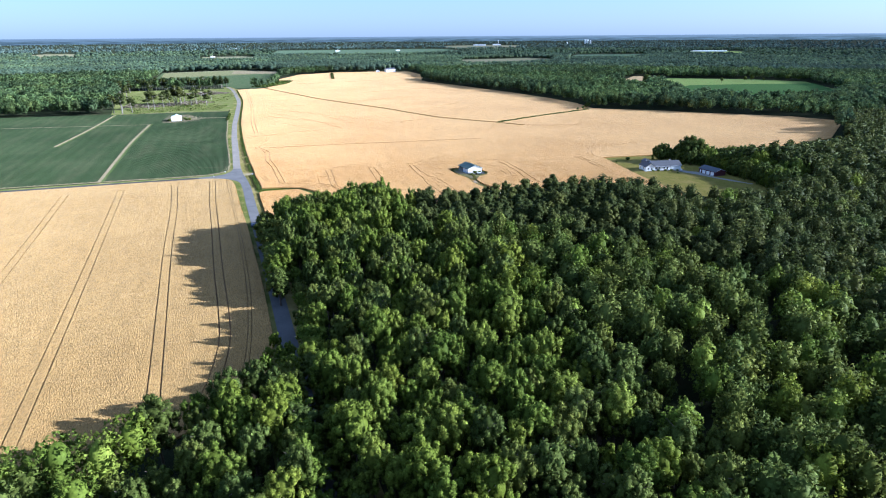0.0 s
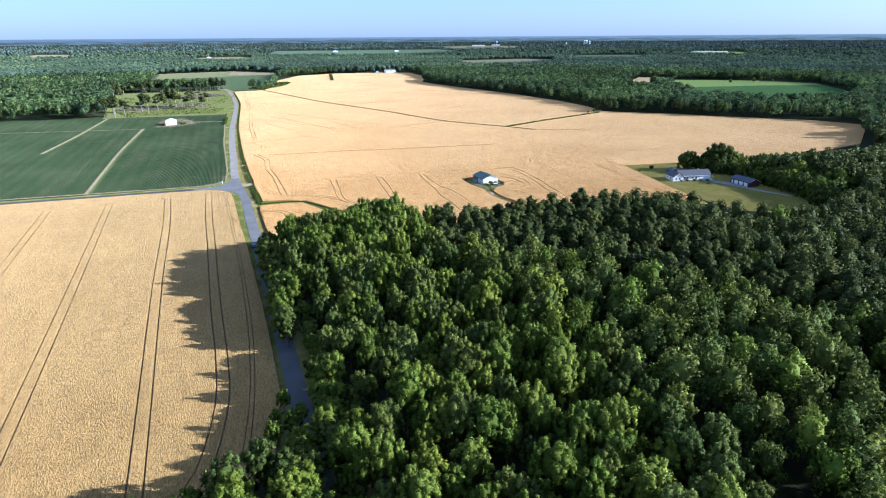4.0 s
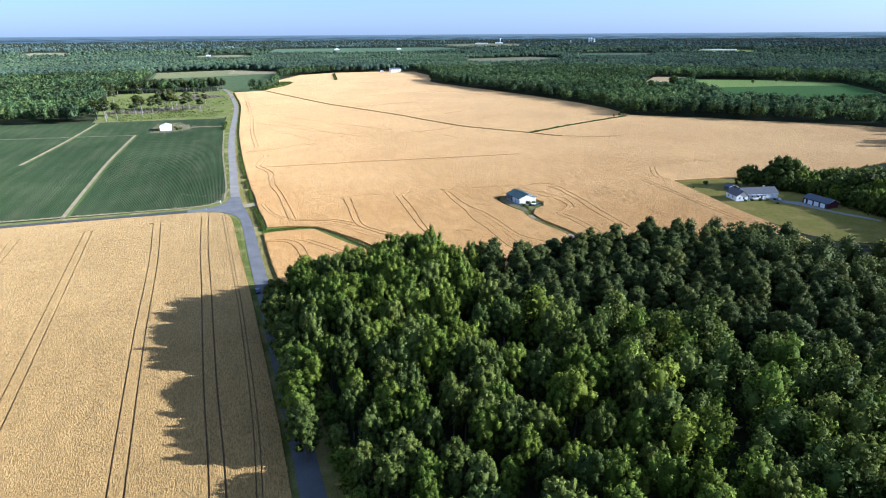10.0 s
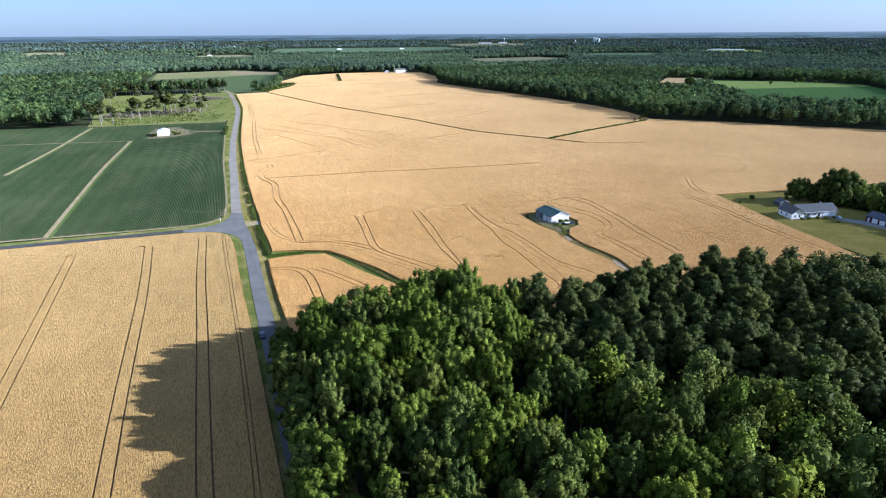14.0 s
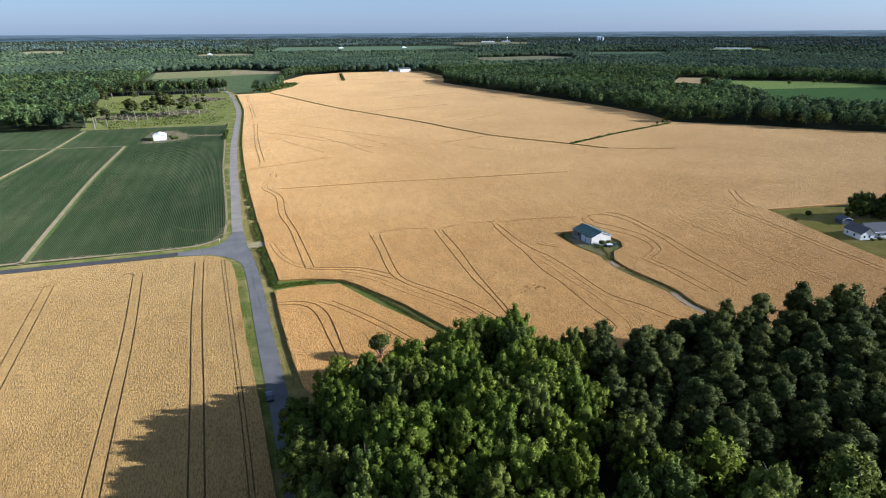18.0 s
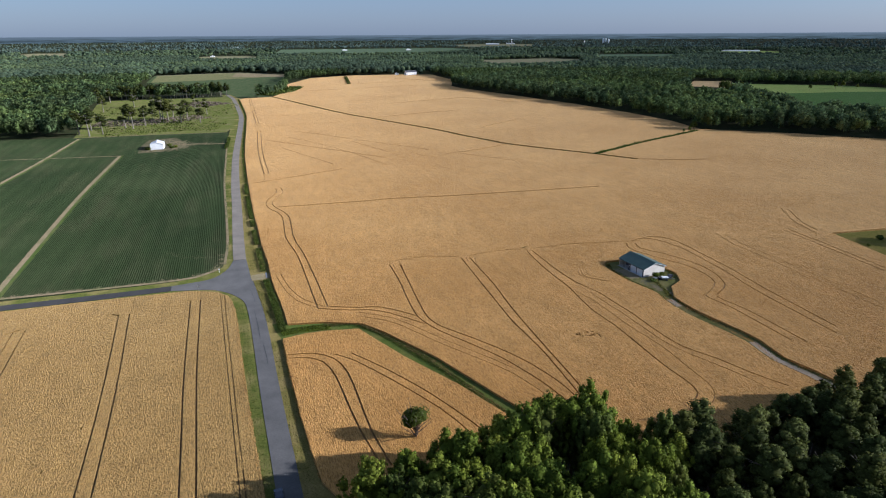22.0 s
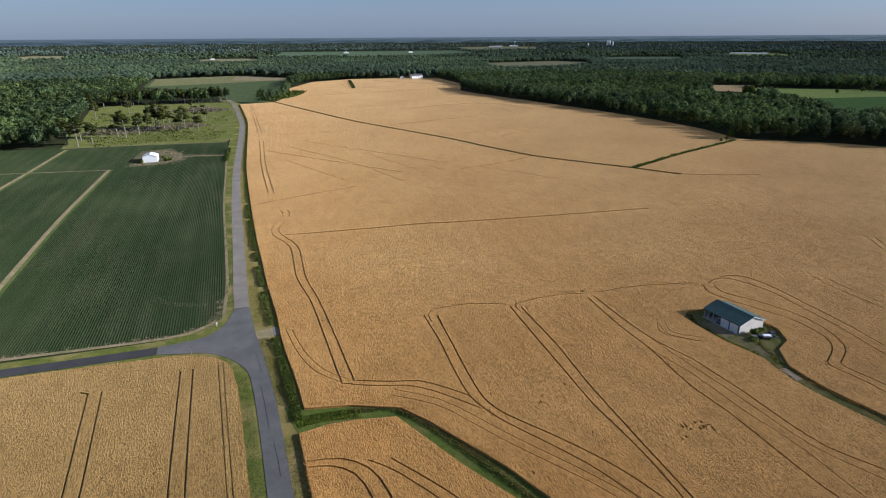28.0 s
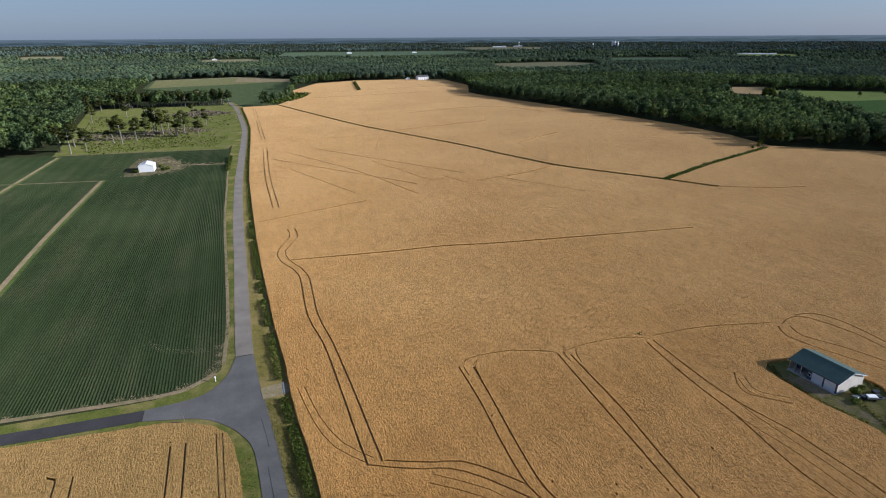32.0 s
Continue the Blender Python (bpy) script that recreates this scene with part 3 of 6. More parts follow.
tram_lines = [
    [(22.5, 570), (22.5, 558), (15.8, 540), (15.8, 526), (21.3, 508), (20.3, 470), (22.6, 447.2), (23.4, 415.8), (23.8, 392.4), (25.0, 389.0), (34.6, 384.4), (40.4, 382.6), (46.7, 377.2), (55.1, 366.2)],
    [(25.9, 570), (25.9, 556), (19.2, 540), (19.2, 527), (24.7, 507), (23.7, 470), (25.4, 447.2), (26.5, 418.6), (27.2, 392.4), (28.2, 389.6), (38.1, 385.5), (44.0, 383.7), (50.1, 377.7), (54.4, 372.3)],
    [(57.1, 421.3), (56.4, 403.3), (55.1, 389.7), (54.2, 375.7), (54.9, 369), (57.8, 360.5), (63.2, 350.7), (68.8, 340.2), (72, 331.6), (74.5, 323.2), (76.1, 314.4), (77, 304)],
    [(61.1, 419.9), (59.8, 404), (58.5, 390.7), (57.5, 378.4), (57.4, 369.7), (59.6, 362.5), (64.8, 354.2), (70.8, 344), (74.6, 336.1), (77.4, 327.7), (79.2, 318.9), (80, 305)],
    [(87.4, 418), (85.5, 396.3), (84.4, 382.2), (83.4, 370.2), (82.5, 358), (82.7, 348), (82.6, 336.2), (81.5, 322.2), (80.2, 306)],
    [(90.8, 416.7), (90, 403.3), (89.2, 389.1), (87.5, 375.6), (86.2, 364.2), (85.4, 353), (84.5, 340), (83.6, 325.1), (82.2, 306)],
    [(116.8, 415.5), (114.9, 399.1), (114.3, 387.4), (114.1, 377.5), (112.8, 367.5), (111.6, 356), (112.2, 344), (111.4, 328.2), (111, 318.2), (111.4, 310.1), (110.2, 305), (107, 302.8)],
    [(119.4, 416.1), (118.5, 398.8), (118.4, 388.8), (119.2, 379), (121.8, 367.9), (122.1, 360.6), (122.7, 350), (122.4, 340.5), (123, 326.8), (127.8, 317.1), (131.1, 307.5), (135.1, 299.5)],
    [(163.4, 410.2), (160.5, 404.1), (163.5, 393.7), (169.5, 380.3), (170.5, 370.4), (168.2, 362.2), (162.4, 357.1), (156.8, 353.9), (156.0, 350.0), (157.3, 341.9), (156.9, 318)],
    [(167.0, 408.9), (165.3, 402.3), (170.5, 393.2), (174.8, 380.6), (174.6, 369.8), (170.5, 359.5), (164.3, 354.6), (159.9, 352.2), (159.2, 348.2), (160.9, 338.6), (160.5, 316)],
    [(166, 411), (172, 413.5), (177.9, 411.4), (182.1, 398), (181.5, 387.1), (179.7, 368.0), (176.4, 349.6), (174, 317)],
    [(175, 414.5), (182, 413.5), (186.0, 405), (185.0, 384.3), (183.6, 368.2), (181.0, 352), (178, 320)]]
tram_faint = [
    [(35.0, 379.7), (44.8, 371.7), (50.4, 362.2), (56.1, 351.6), (63.7, 339.1), (69.4, 328.7), (74, 312)],
    [(36.5, 382), (46.5, 373.5), (52.5, 363.5), (58.1, 353.0), (65.7, 340.5), (71.6, 329.5)],
    [(114.1, 377.5), (115, 369.6), (116.1, 362.8), (116.3, 352), (116.3, 341.8), (117.5, 328.8), (116.5, 315), (116, 307.3), (113.9, 302.9), (110.6, 300.3)],
    [(118.6, 384), (118.5, 374), (119.2, 362), (119.7, 350), (119.8, 341.4), (120.3, 327.8), (124.1, 317.1), (127.3, 308.8), (129.3, 300.5)],
    [(127.5, 390.0), (125.2, 384.3), (127.0, 380.4), (131.8, 376.0)],
    [(129.5, 389.6), (127.4, 384.8), (129.0, 381.6), (133.8, 377.6)],
    [(89, 416), (89.6, 419), (100, 421), (112, 420.5), (118, 418.2)], [(59, 422), (62, 425), (75, 425), (87, 420)],
    [(121, 418.5), (140, 418), (163, 413)], [(60.4, 424.4), (58.6, 421.2), (58.2, 416)], [(63.4, 423), (61.6, 420), (61, 414)],
    [(91.5, 421.8), (89.6, 418.6), (88.8, 413)], [(94.8, 420.4), (92.6, 416.6), (91.6, 412)], [(128.7, 392.7), (125.1, 387.9), (124.1, 384), (125.9, 381.1), (131, 376.1)], [(12.4, 426), (14.5, 410), (18, 398), (24, 390)], [(14.2, 426), (16.3, 411), (20, 399), (25.6, 391.4)],
    [(210.5, 405.8), (207.2, 394.5), (207.0, 383.5), (206.2, 364), (205, 330), (204, 300)],
    [(213.7, 404.7), (211.4, 394.2), (210.4, 375.2), (209.5, 350), (208.2, 310)]]
far_lines = [[(308, 1538), (353, 1370), (390, 1223)], [(129, 1120), (227, 1106), (318, 1104)], [(319, 1088), (339, 1015), (328, 912)], [(18, 932), (122, 930)], [(16, 842), (101, 848), (142, 848)],
             [(152, 858), (228, 905)], [(193, 777), (264, 811)], [(42, 781), (82, 690), (104, 613)], [(37, 715), (68, 630)],
             [(133, 658), (141, 633)], [(99, 724), (123, 643)], [(149, 634), (222, 661)], [(168, 639), (201, 586)], [(197, 1496), (187, 1394)], [(217, 1488), (206, 1387)], [(261, 1505), (240, 1374)]]
tram_east = [*[h for l in tram_lines for h in single(l, 0.23)], *[h for l in tram_faint for h in single(l, 0.12)],
             *pair([(25, 814), (20.5, 700), (20, 612)], 1.6, 0.28), *pair([(27, 1000), (26, 860)], 1.5, 0.3), *pair([(28, 1130), (27, 1030)], 1.5, 0.3),
             *pair([(246, 401), (243, 372), (238, 330), (236, 300)], 1.6, 0.2), *pair([(275, 428), (262, 408), (258, 396)], 1.6, 0.16),
             *single([(19, 526), (64, 522), (86, 521), (122, 515), (211, 505)], 0.40), *single([(9.9, 588), (71, 611)], 0.3),
             *[h for l in far_lines for h in single(l, 0.15)],
             *single([(285.1, 567.9), (313.1, 553.9), (335.1, 548.9)], 0.4), *single([(219.5, 659.5), (194.5, 647.6), (173.0, 640.3)], 0.5), *single([(26, 760), (110, 640)], 0.22),
             *single([(60, 800), (150, 660)], 0.2), *single([(210, 1010), (330, 1040), (372, 960)], 0.7), *single([(120, 1250), (330, 1290)], 0.7),
             *single([(90, 1330), (360, 1400)], 0.6), *single([(240, 760), (300, 800)], 0.5), *single([(300, 1560), (420, 1350)], 1.0),
             *single([(150, 870), (270, 905)], 0.5)]
# Small beaten-down spots near the middle of the field.
lodged = np.random.default_rng(77)
for cx, cy, sx, sy, n in ((101, 342, 6, 4, 26), (60, 365, 25, 30, 14), (95, 370, 40, 40, 24), (190, 360, 40, 40, 16), (-50, 330, 45, 70, 30)):
    for k in range(n):
        x, y, w, t = cx + lodged.normal() * sx * 0.5, cy + lodged.normal() * sy * 0.5, lodged.uniform(0.12, 0.3), lodged.uniform(-0.8, 0.8)
        spot = [(x - w, y - w * 2), (x + w + t * 0.3, y - w), (x + w, y + w * 2.2), (x - w * 0.6 + t * 0.3, y + w * 1.3)]
        (tram_west if cx < 0 else tram_east).append([Vector(p) for p in spot])
tram_small = [h for l, w in (([(11, 361), (18.0, 359.6), (23.5, 354.5), (25.9, 345.5), (26.3, 331.5), (26.5, 318.2), (28, 305)], 0.24),
                             ([(11, 359), (15.8, 357.8), (20.3, 353.6), (22.4, 345), (23.2, 331.3), (24.1, 319.0), (25.6, 308)], 0.24),
                             ([(23.9, 357), (29.2, 351), (37.6, 336), (44.8, 321), (48.1, 310.6), (50, 302)], 0.2),
                             ([(28.8, 356), (36.9, 343), (44.5, 328), (50.4, 312.8), (53, 303)], 0.2)) for h in single(l, w)]
ditch_holes = [band(smooth_line(l, 20), -2.2, 2.2) for l in DITCH_LINES]
drive_hole = band(SHED_DRIVE, -2.3, 2.5)
hedge_hole = band(smooth_line([(248, 1568), (232, 1460), (218, 1368)], 20), -3.5, 3.5)
for nm, outline, holes, area, grid in (
        ("wheat_field_west", FIELD_WEST, tram_west, (-160, 20, 110, 430), 5.0),
        ("wheat_field_east", FIELD_EAST, tram_east + ditch_holes + [drive_hole, SHED_YARD, hedge_hole], (8, 300, 280, 600), 5.0),
        ("wheat_field_small", FIELD_SMALL, tram_small, (8, 70, 285, 375), 3.5)):
    slab(nm, triangulate(outline, [], 0), 0.03, 0.05, SOIL, "bare brown soil under ripe wheat", "soil", "structure").name = "soil_" + nm[6:]
    slab(nm, triangulate(outline, holes, grid, area), 0.68, 0.64, WHEAT_WEST if outline is FIELD_WEST else WHEAT, "standing ripe golden wheat cut by sprayer wheel tracks", "wheat field", "structure", 0.015)


def tufts(name, outline, holes, patches, material, label, g, along=1.0):
    """Clumps of ears that stand proud of the wheat; patches: x0, x1, y0, y1 and the spacing of the clumps in it."""
    xs, ys, ps = [], [], []
    for x0, x1, y0, y1, pitch in patches:
        gx, gy = np.meshgrid(np.arange(x0, x1, pitch), np.arange(y0, y1, pitch * along))
        gx = (gx + g.uniform(-0.5, 0.5, gx.shape) * pitch).ravel()
        gy = (gy + g.uniform(-0.5, 0.5, gy.shape) * pitch * along).ravel()
        xs.append(gx), ys.append(gy), ps.append(np.full(len(gx), pitch))
    x, y, p = np.concatenate(xs), np.concatenate(ys), np.concatenate(ps)
    fade = np.clip((y - 400) / 170 + np.abs(x) / 900, 0, 1)
    ok = inside(outline, x, y) & (g.uniform(0, 1, len(x)) > fade)
    x, y, p, fade = x[ok], y[ok], p[ok], fade[ok]
    ok = np.ones(len(x), bool)
    for h in holes:
        hx, hy = [q[0] for q in h], [q[1] for q in h]
        near = np.nonzero((x > min(hx) - 1) & (x < max(hx) + 1) & (y > min(hy) - 1) & (y < max(hy) + 1))[0]
        if len(near):
            for dx, dy in ((0, 0), (0.3, 0), (-0.3, 0)):
                ok[near] &= ~inside(h, x[near] + dx, y[near] + dy)
    x, y, p, fade = x[ok], y[ok], p[ok], fade[ok]
    n = len(x)
    a = g.uniform(0, math.tau, n)
    r = p * g.uniform(0.50, 0.80, n)
    top = 0.70 + np.minimum(p, 0.7) * (1 - 0.7 * fade) * g.uniform(0.02, 0.24, n)
    q = [np.stack([x + r * np.cos(a + k * math.tau / 3), y + along * r * np.sin(a + k * math.tau / 3), np.full(n, 0.60)], 1) for k in range(3)]
    q.append(np.stack([x + g.normal(size=n) * 0.16 * p, y + g.normal(size=n) * 0.16 * p, top], 1))
    v = np.stack(q, 1).reshape(-1, 3)
    k = np.arange(n)[:, None] * 4
    f = np.concatenate([k + [[0, 1, 3]], k + [[1, 2, 3]], k + [[2, 0, 3]]])
    return tagged(new(name, np_mesh(name, v, f, material)), label, "wheat", "", "stuff")


gt = np.random.default_rng(818)
tufts("wheat_ears", FIELD_WEST, tram_west, [(-80, 6, 128, 424, 0.58), (-150, -80, 105, 424, 1.0)], WHEAT_WEST, "uneven clumps of ripe ears in the pale wheat", gt, 1.5)
tufts("wheat_ears", FIELD_EAST, tram_east + ditch_holes + [drive_hole, SHED_YARD], [(8, 135, 282, 430, 0.50), (135, 262, 258, 430, 0.56), (6, 330, 430, 570, 0.8)],
      WHEAT, "uneven clumps of ripe ears in the golden wheat", gt)
tufts("wheat_ears", FIELD_SMALL, tram_small, [(8, 66, 288, 375, 0.48)], WHEAT, "uneven clumps of ripe ears in the small wheat field", gt)

# Rows of soybean plants, heaped up between bare furrows.
rx = np.arange(-150, -6, 0.84)
ry = np.arange(434, 822, 2.5)
gx, gy = np.meshgrid(rx, ry, indexing="ij")
skip = [[(-76, 728), (-77, 775), (-74, 800), (-49, 807), (-40, 780), (-33, 762), (-33, 744), (-56, 729)], [(-300, 746), (-300, 762), (-84, 728), (-84, 717), (-133, 727)], [(-150, 560), (-143, 560), (-131, 830), (-142, 830)],
        band(smooth_line([(-85, 730), (-87.8, 604), (-87.3, 524), (-86, 430)], 20), -2.2, 4.0), [(-45, 764.5), (-45, 759), (-4, 750), (-4, 757)]]
grow = inside(SOY_FIELD, gx - 1.3, gy - 1.5) & inside(SOY_FIELD, gx + 1.6, gy + 1.5)
for hole in skip:
    grow &= ~inside([p[:2] for p in hole], gx, gy)
vig = np.array([0.75 + 0.55 * noise.noise((x * 0.03, y * 0.02, 8.0)) for x, y in zip(gx.ravel(), gy.ravel())]).reshape(gx.shape)
hgt = 0.12 + 0.15 * np.clip(vig, 0.3, 1.2) * gt.uniform(0.7, 1.15, gx.shape)
wob = gt.uniform(-0.07, 0.07, gx.shape)
sv = np.stack([np.stack([gx + wob - 0.40, gy, np.full(gx.shape, 0.10)], 2), np.stack([gx + wob, gy, hgt], 2), np.stack([gx + wob + 0.40, gy, np.full(gx.shape, 0.10)], 2)], 2)
for k in range(len(rx)):
    ok = grow[k, :-1] & grow[k, 1:]
    if not ok.any():
        continue
    at = np.nonzero(ok)[0][:, None] * 3
    quads = np.concatenate([at + [[0, 1, 4, 3]], at + [[1, 2, 5, 4]]])
    used, back = np.unique(quads, return_inverse=True)
    row = new("crop_row", np_mesh("crop_row", sv[k].reshape(-1, 3)[used], back.reshape(quads.shape), SOY))
    row.parent = soy_field

# ---- trees ----
def lobes(kind, g):
    """Centres and radii of the leafy lobes of one crown, in a tree of height 1 and crown radius about 0.22."""
    out = []
    if kind == "pine":
        n = 26
        for i in range(n):
            k = (i + 0.5) / n
            w = 0.125 * min(1.0, 0.70 + 1.4 * k) * math.sqrt(max(0.0, 1 - k ** 2.4)) * g.uniform(0.6, 1.15)
            a = i * 2.4 + g.uniform(-0.5, 0.5)
            out.append((w * math.cos(a), w * math.sin(a), 0.42 + 0.52 * k + g.uniform(-0.03, 0.03), g.uniform(0.036, 0.062)))
    elif kind == "tall":
        for i in range(16):
            a, k = g.uniform(0, math.tau), g.uniform(0, 1)
            w = 0.11 * (1 - 0.55 * k) * g.uniform(0.3, 1.2)
            out.append((w * math.cos(a), w * math.sin(a), 0.46 + 0.48 * k, g.uniform(0.045, 0.075)))
    else:
        n = int(g.integers(44, 51))
        for i in range(n):
            el = -0.65 + 1.62 * (i + g.uniform(0, 1)) / n
            a = i * 2.4 + g.uniform(-0.6, 0.6)
            w = 0.205 * math.sqrt(max(0.02, 1 - el * el)) * g.uniform(0.6, 1.25)
            out.append((w * math.cos(a), w * math.sin(a), 0.58 + 0.33 * el * g.uniform(0.82, 1.14), g.uniform(0.028, 0.055)))
    return np.array(out)


def ball(subdivisions):
    bm = bmesh.new()
    bmesh.ops.create_icosphere(bm, subdivisions=subdivisions, radius=1.0)
    v = np.array([q.co[:] for q in bm.verts])
    f = np.array([[q.index for q in t.verts] for t in bm.faces])
    bm.free()
    return v, f


ICO_V, ICO_F = ball(1)
SOFT_V, SOFT_F = ball(2)


def unit(v):
    return v / np.maximum(np.linalg.norm(v, axis=1), 1e-9)[:, None]


def crown_arrays(kind, g, leaves, leaf, height, cores=True):
    """One crown: leaf sprays that shingle each upright lobe, over closed cores inside. Returns vertices, triangles and normals."""
    lb = lobes(kind, g) * height
    lb[:, :2] *= g.uniform(0.9, 1.15, 2)
    tall = np.array([1.0, 1.0, {"pine": 1.15, "tall": 0.9}.get(kind, 1.6)])
    mid = np.array([0, 0, lb[:, 2].mean()])
    verts, faces, norms, n = [], [], [], 0
    e = np.array([0.095, 0.095, 0.24] if kind == "pine" else [0.06, 0.06, 0.18] if kind == "tall" else [0.125, 0.125, 0.25]) * height
    if kind != "tall":
        verts.append(SOFT_V * e * g.uniform(0.8, 1.1, (len(SOFT_V), 1)) + (0, 0, lb[:, 2].mean()))
        faces.append(SOFT_F)
        norms.append(SOFT_V)
        n = len(SOFT_V)
    if cores:
        for x, y, z, r in lb:
            verts.append(ICO_V * r * tall * 0.80 * g.uniform(0.8, 1.15, (12, 1)) + (x, y, z))
            faces.append(ICO_F + n)
            norms.append(unit(ICO_V + 0.4 * unit(verts[-1] - mid)))
            n += 12
    share = lb[:, 3] ** 2
    pick = g.choice(len(lb), leaves, p=share / share.sum())
    d = g.normal(size=(leaves, 3))
    d[:, 2] += 0.3
    d = unit(d)
    c = lb[pick, :3] + d * tall * lb[pick, 3:4] * g.uniform(0.78, 1.12, (leaves, 1))
    flat = unit(d + g.normal(size=(leaves, 3)) * 0.45)
    a = unit(np.cross(flat, g.normal(size=(leaves, 3))))
    b = np.cross(flat, a)
    s = leaf * g.uniform(0.55, 1.35, (leaves, 1))
    turn = g.uniform(0, math.tau, (leaves, 1))
    q = []
    for k in range(3):
        w = turn + k * math.tau / 3 + g.uniform(-0.4, 0.4, (leaves, 1))
        q.append(c + s * g.uniform(0.6, 1.3, (leaves, 1)) * (a * np.cos(w) + b * np.sin(w)))
    verts.append(np.stack(q, 1).reshape(-1, 3))
    soft = unit(d * 0.9 + unit(c - mid) * 0.35 + g.normal(size=(leaves, 3)) * 0.28)
    norms.append(np.repeat(soft, 3, 0))
    faces.append(n + np.arange(leaves * 3).reshape(-1, 3))
    return np.concatenate(verts), np.concatenate(faces), np.concatenate(norms)


def lump_arrays(kind, g, n, wide=1.0):
    """A far crown of height 1: rounded lobes heaped on one another over a broad body."""
    V, F = [ICO_V * (0.24 * wide, 0.24 * wide, 0.34) * g.uniform(0.9, 1.1, (12, 1)) + (0, 0, 0.50)], [ICO_F]
    for i in range(n):
        k = i / max(1, n - 1)
        if kind == "pine":
            w, z, r = 0.20 * (1 - 0.75 * k) * g.uniform(0.5, 1.2), 0.48 + 0.34 * k, 0.15 - 0.04 * k
        else:
            w, z, r = 0.26 * g.uniform(0.6, 1.1) * (1 - 0.6 * k), 0.50 + 0.30 * k, g.uniform(0.11, 0.17)
        a = i * 2.4 + g.uniform(-0.6, 0.6)
        V.append(ICO_V * (r * wide, r * wide, r * 1.1) * g.uniform(0.75, 1.25, (12, 1)) + (w * wide * math.cos(a), w * wide * math.sin(a), z))
        F.append(ICO_F + 12 * (i + 1))
    return np.concatenate(V), np.concatenate(F)


def trunk_bmesh(g, height, thick, limbs=6, low=0.35, lean=0.008):
    bm = bmesh.new()
    p, r = Vector((0, 0, -0.2)), thick
    for i in range(5):
        q = p + Vector((g.uniform(-lean, lean) * height, g.uniform(-lean, lean) * height, height * 0.17))
        tube(p, q, r, r * 0.8, 7, bm)
        p, r = q, r * 0.8
    for i in range(limbs):
        z = height * g.uniform(low, 0.78)
        a = g.uniform(0, math.tau)
        w = height * g.uniform(0.10, 0.19)
        tube((0, 0, z), (w * math.cos(a), w * math.sin(a), z + height * g.uniform(0.05, 0.14)), thick * 0.38, thick * 0.10, 5, bm)
    return bm


class Kind:
    def __init__(self, name, shape, leafmat, bark, height, leaves, leaf, label, thick, seeds, low=0.35):
        self.protos = []
        for s in seeds:
            g = np.random.default_rng(s)
            v, f, nn = crown_arrays(shape, g, leaves, leaf, height)
            ob = thing(name, pose(0, 0, -500), label, "tree", "trees of the " + name.replace("_", " ") + " wood")
            bm = trunk_bmesh(g, height, thick, low=low)
            part("trunk", bm, bark, ob)
            c = new("crown", np_mesh("crown", v, f, leafmat, smooth=True, normals=nn))
            c.parent = ob
            self.protos.append(ob)
        self.used = [False] * len(self.protos)
        self.height = height

    def plant(self, x, y, height, g, z=0.0, label="", wide=1.0):
        i = int(g.integers(len(self.protos)))
        s = height / self.height
        m = Matrix.LocRotScale((x, y, z), Euler((0, 0, g.uniform(0, math.tau))), (s * wide, s * wide, s))
        if self.used[i]:
            p = self.protos[i]
            ob = copy_thing(p, Matrix.Identity(4))
            ob.matrix_basis = m
        else:
            ob = self.protos[i]
            ob.matrix_basis = m
            self.used[i] = True
        if label:
            ob["label"] = label
        return ob

    def sweep(self):
        for ob, used in zip(self.protos, self.used):
            if not used:
                for o in (*ob.children_recursive, ob):
                    bpy.data.objects.remove(o)


def joined(name, kinds, xs, ys, hs, kind_of, material, label, category, z=None, g=None, group="", smooth=False):
    """Many trees as one mesh: kinds is a list of (verts, faces) of height 1."""
    g = g or rng
    V, F, T, N, n = [], [], [], [], 0
    z = np.zeros(len(xs)) if z is None else z
    for k, (v, f, *nn) in enumerate(kinds):
        idx = np.nonzero(kind_of == k)[0]
        if not len(idx):
            continue
        a = g.uniform(0, math.tau, len(idx))
        ca, sa = np.cos(a)[:, None], np.sin(a)[:, None]
        w = hs[idx][:, None] * g.uniform(0.88, 1.15, (len(idx), 1))
        x = xs[idx][:, None] + w * (ca * v[None, :, 0] - sa * v[None, :, 1])
        y = ys[idx][:, None] + w * (sa * v[None, :, 0] + ca * v[None, :, 1])
        zz = z[idx][:, None] + hs[idx][:, None] * v[None, :, 2]
        V.append(np.stack([x, y, zz], 2).reshape(-1, 3))
        F.append((f[None] + (np.arange(len(idx)) * len(v))[:, None, None]).reshape(-1, f.shape[1]) + n)
        T.append(np.repeat(g.uniform(0, 1, len(idx)), len(v)))
        if nn:
            m = nn[0][None]
            N.append(np.stack([ca * m[..., 0] - sa * m[..., 1], sa * m[..., 0] + ca * m[..., 1], np.broadcast_to(m[..., 2], ca.shape[:1] + m.shape[1:2])], 2).reshape(-1, 3))
        n += len(idx) * len(v)
    ob = new(name, np_mesh(name, np.concatenate(V), np.concatenate(F), material, np.concatenate(T), smooth, np.concatenate(N) if N else None))
    return tagged(ob, label, category, group, "stuff")


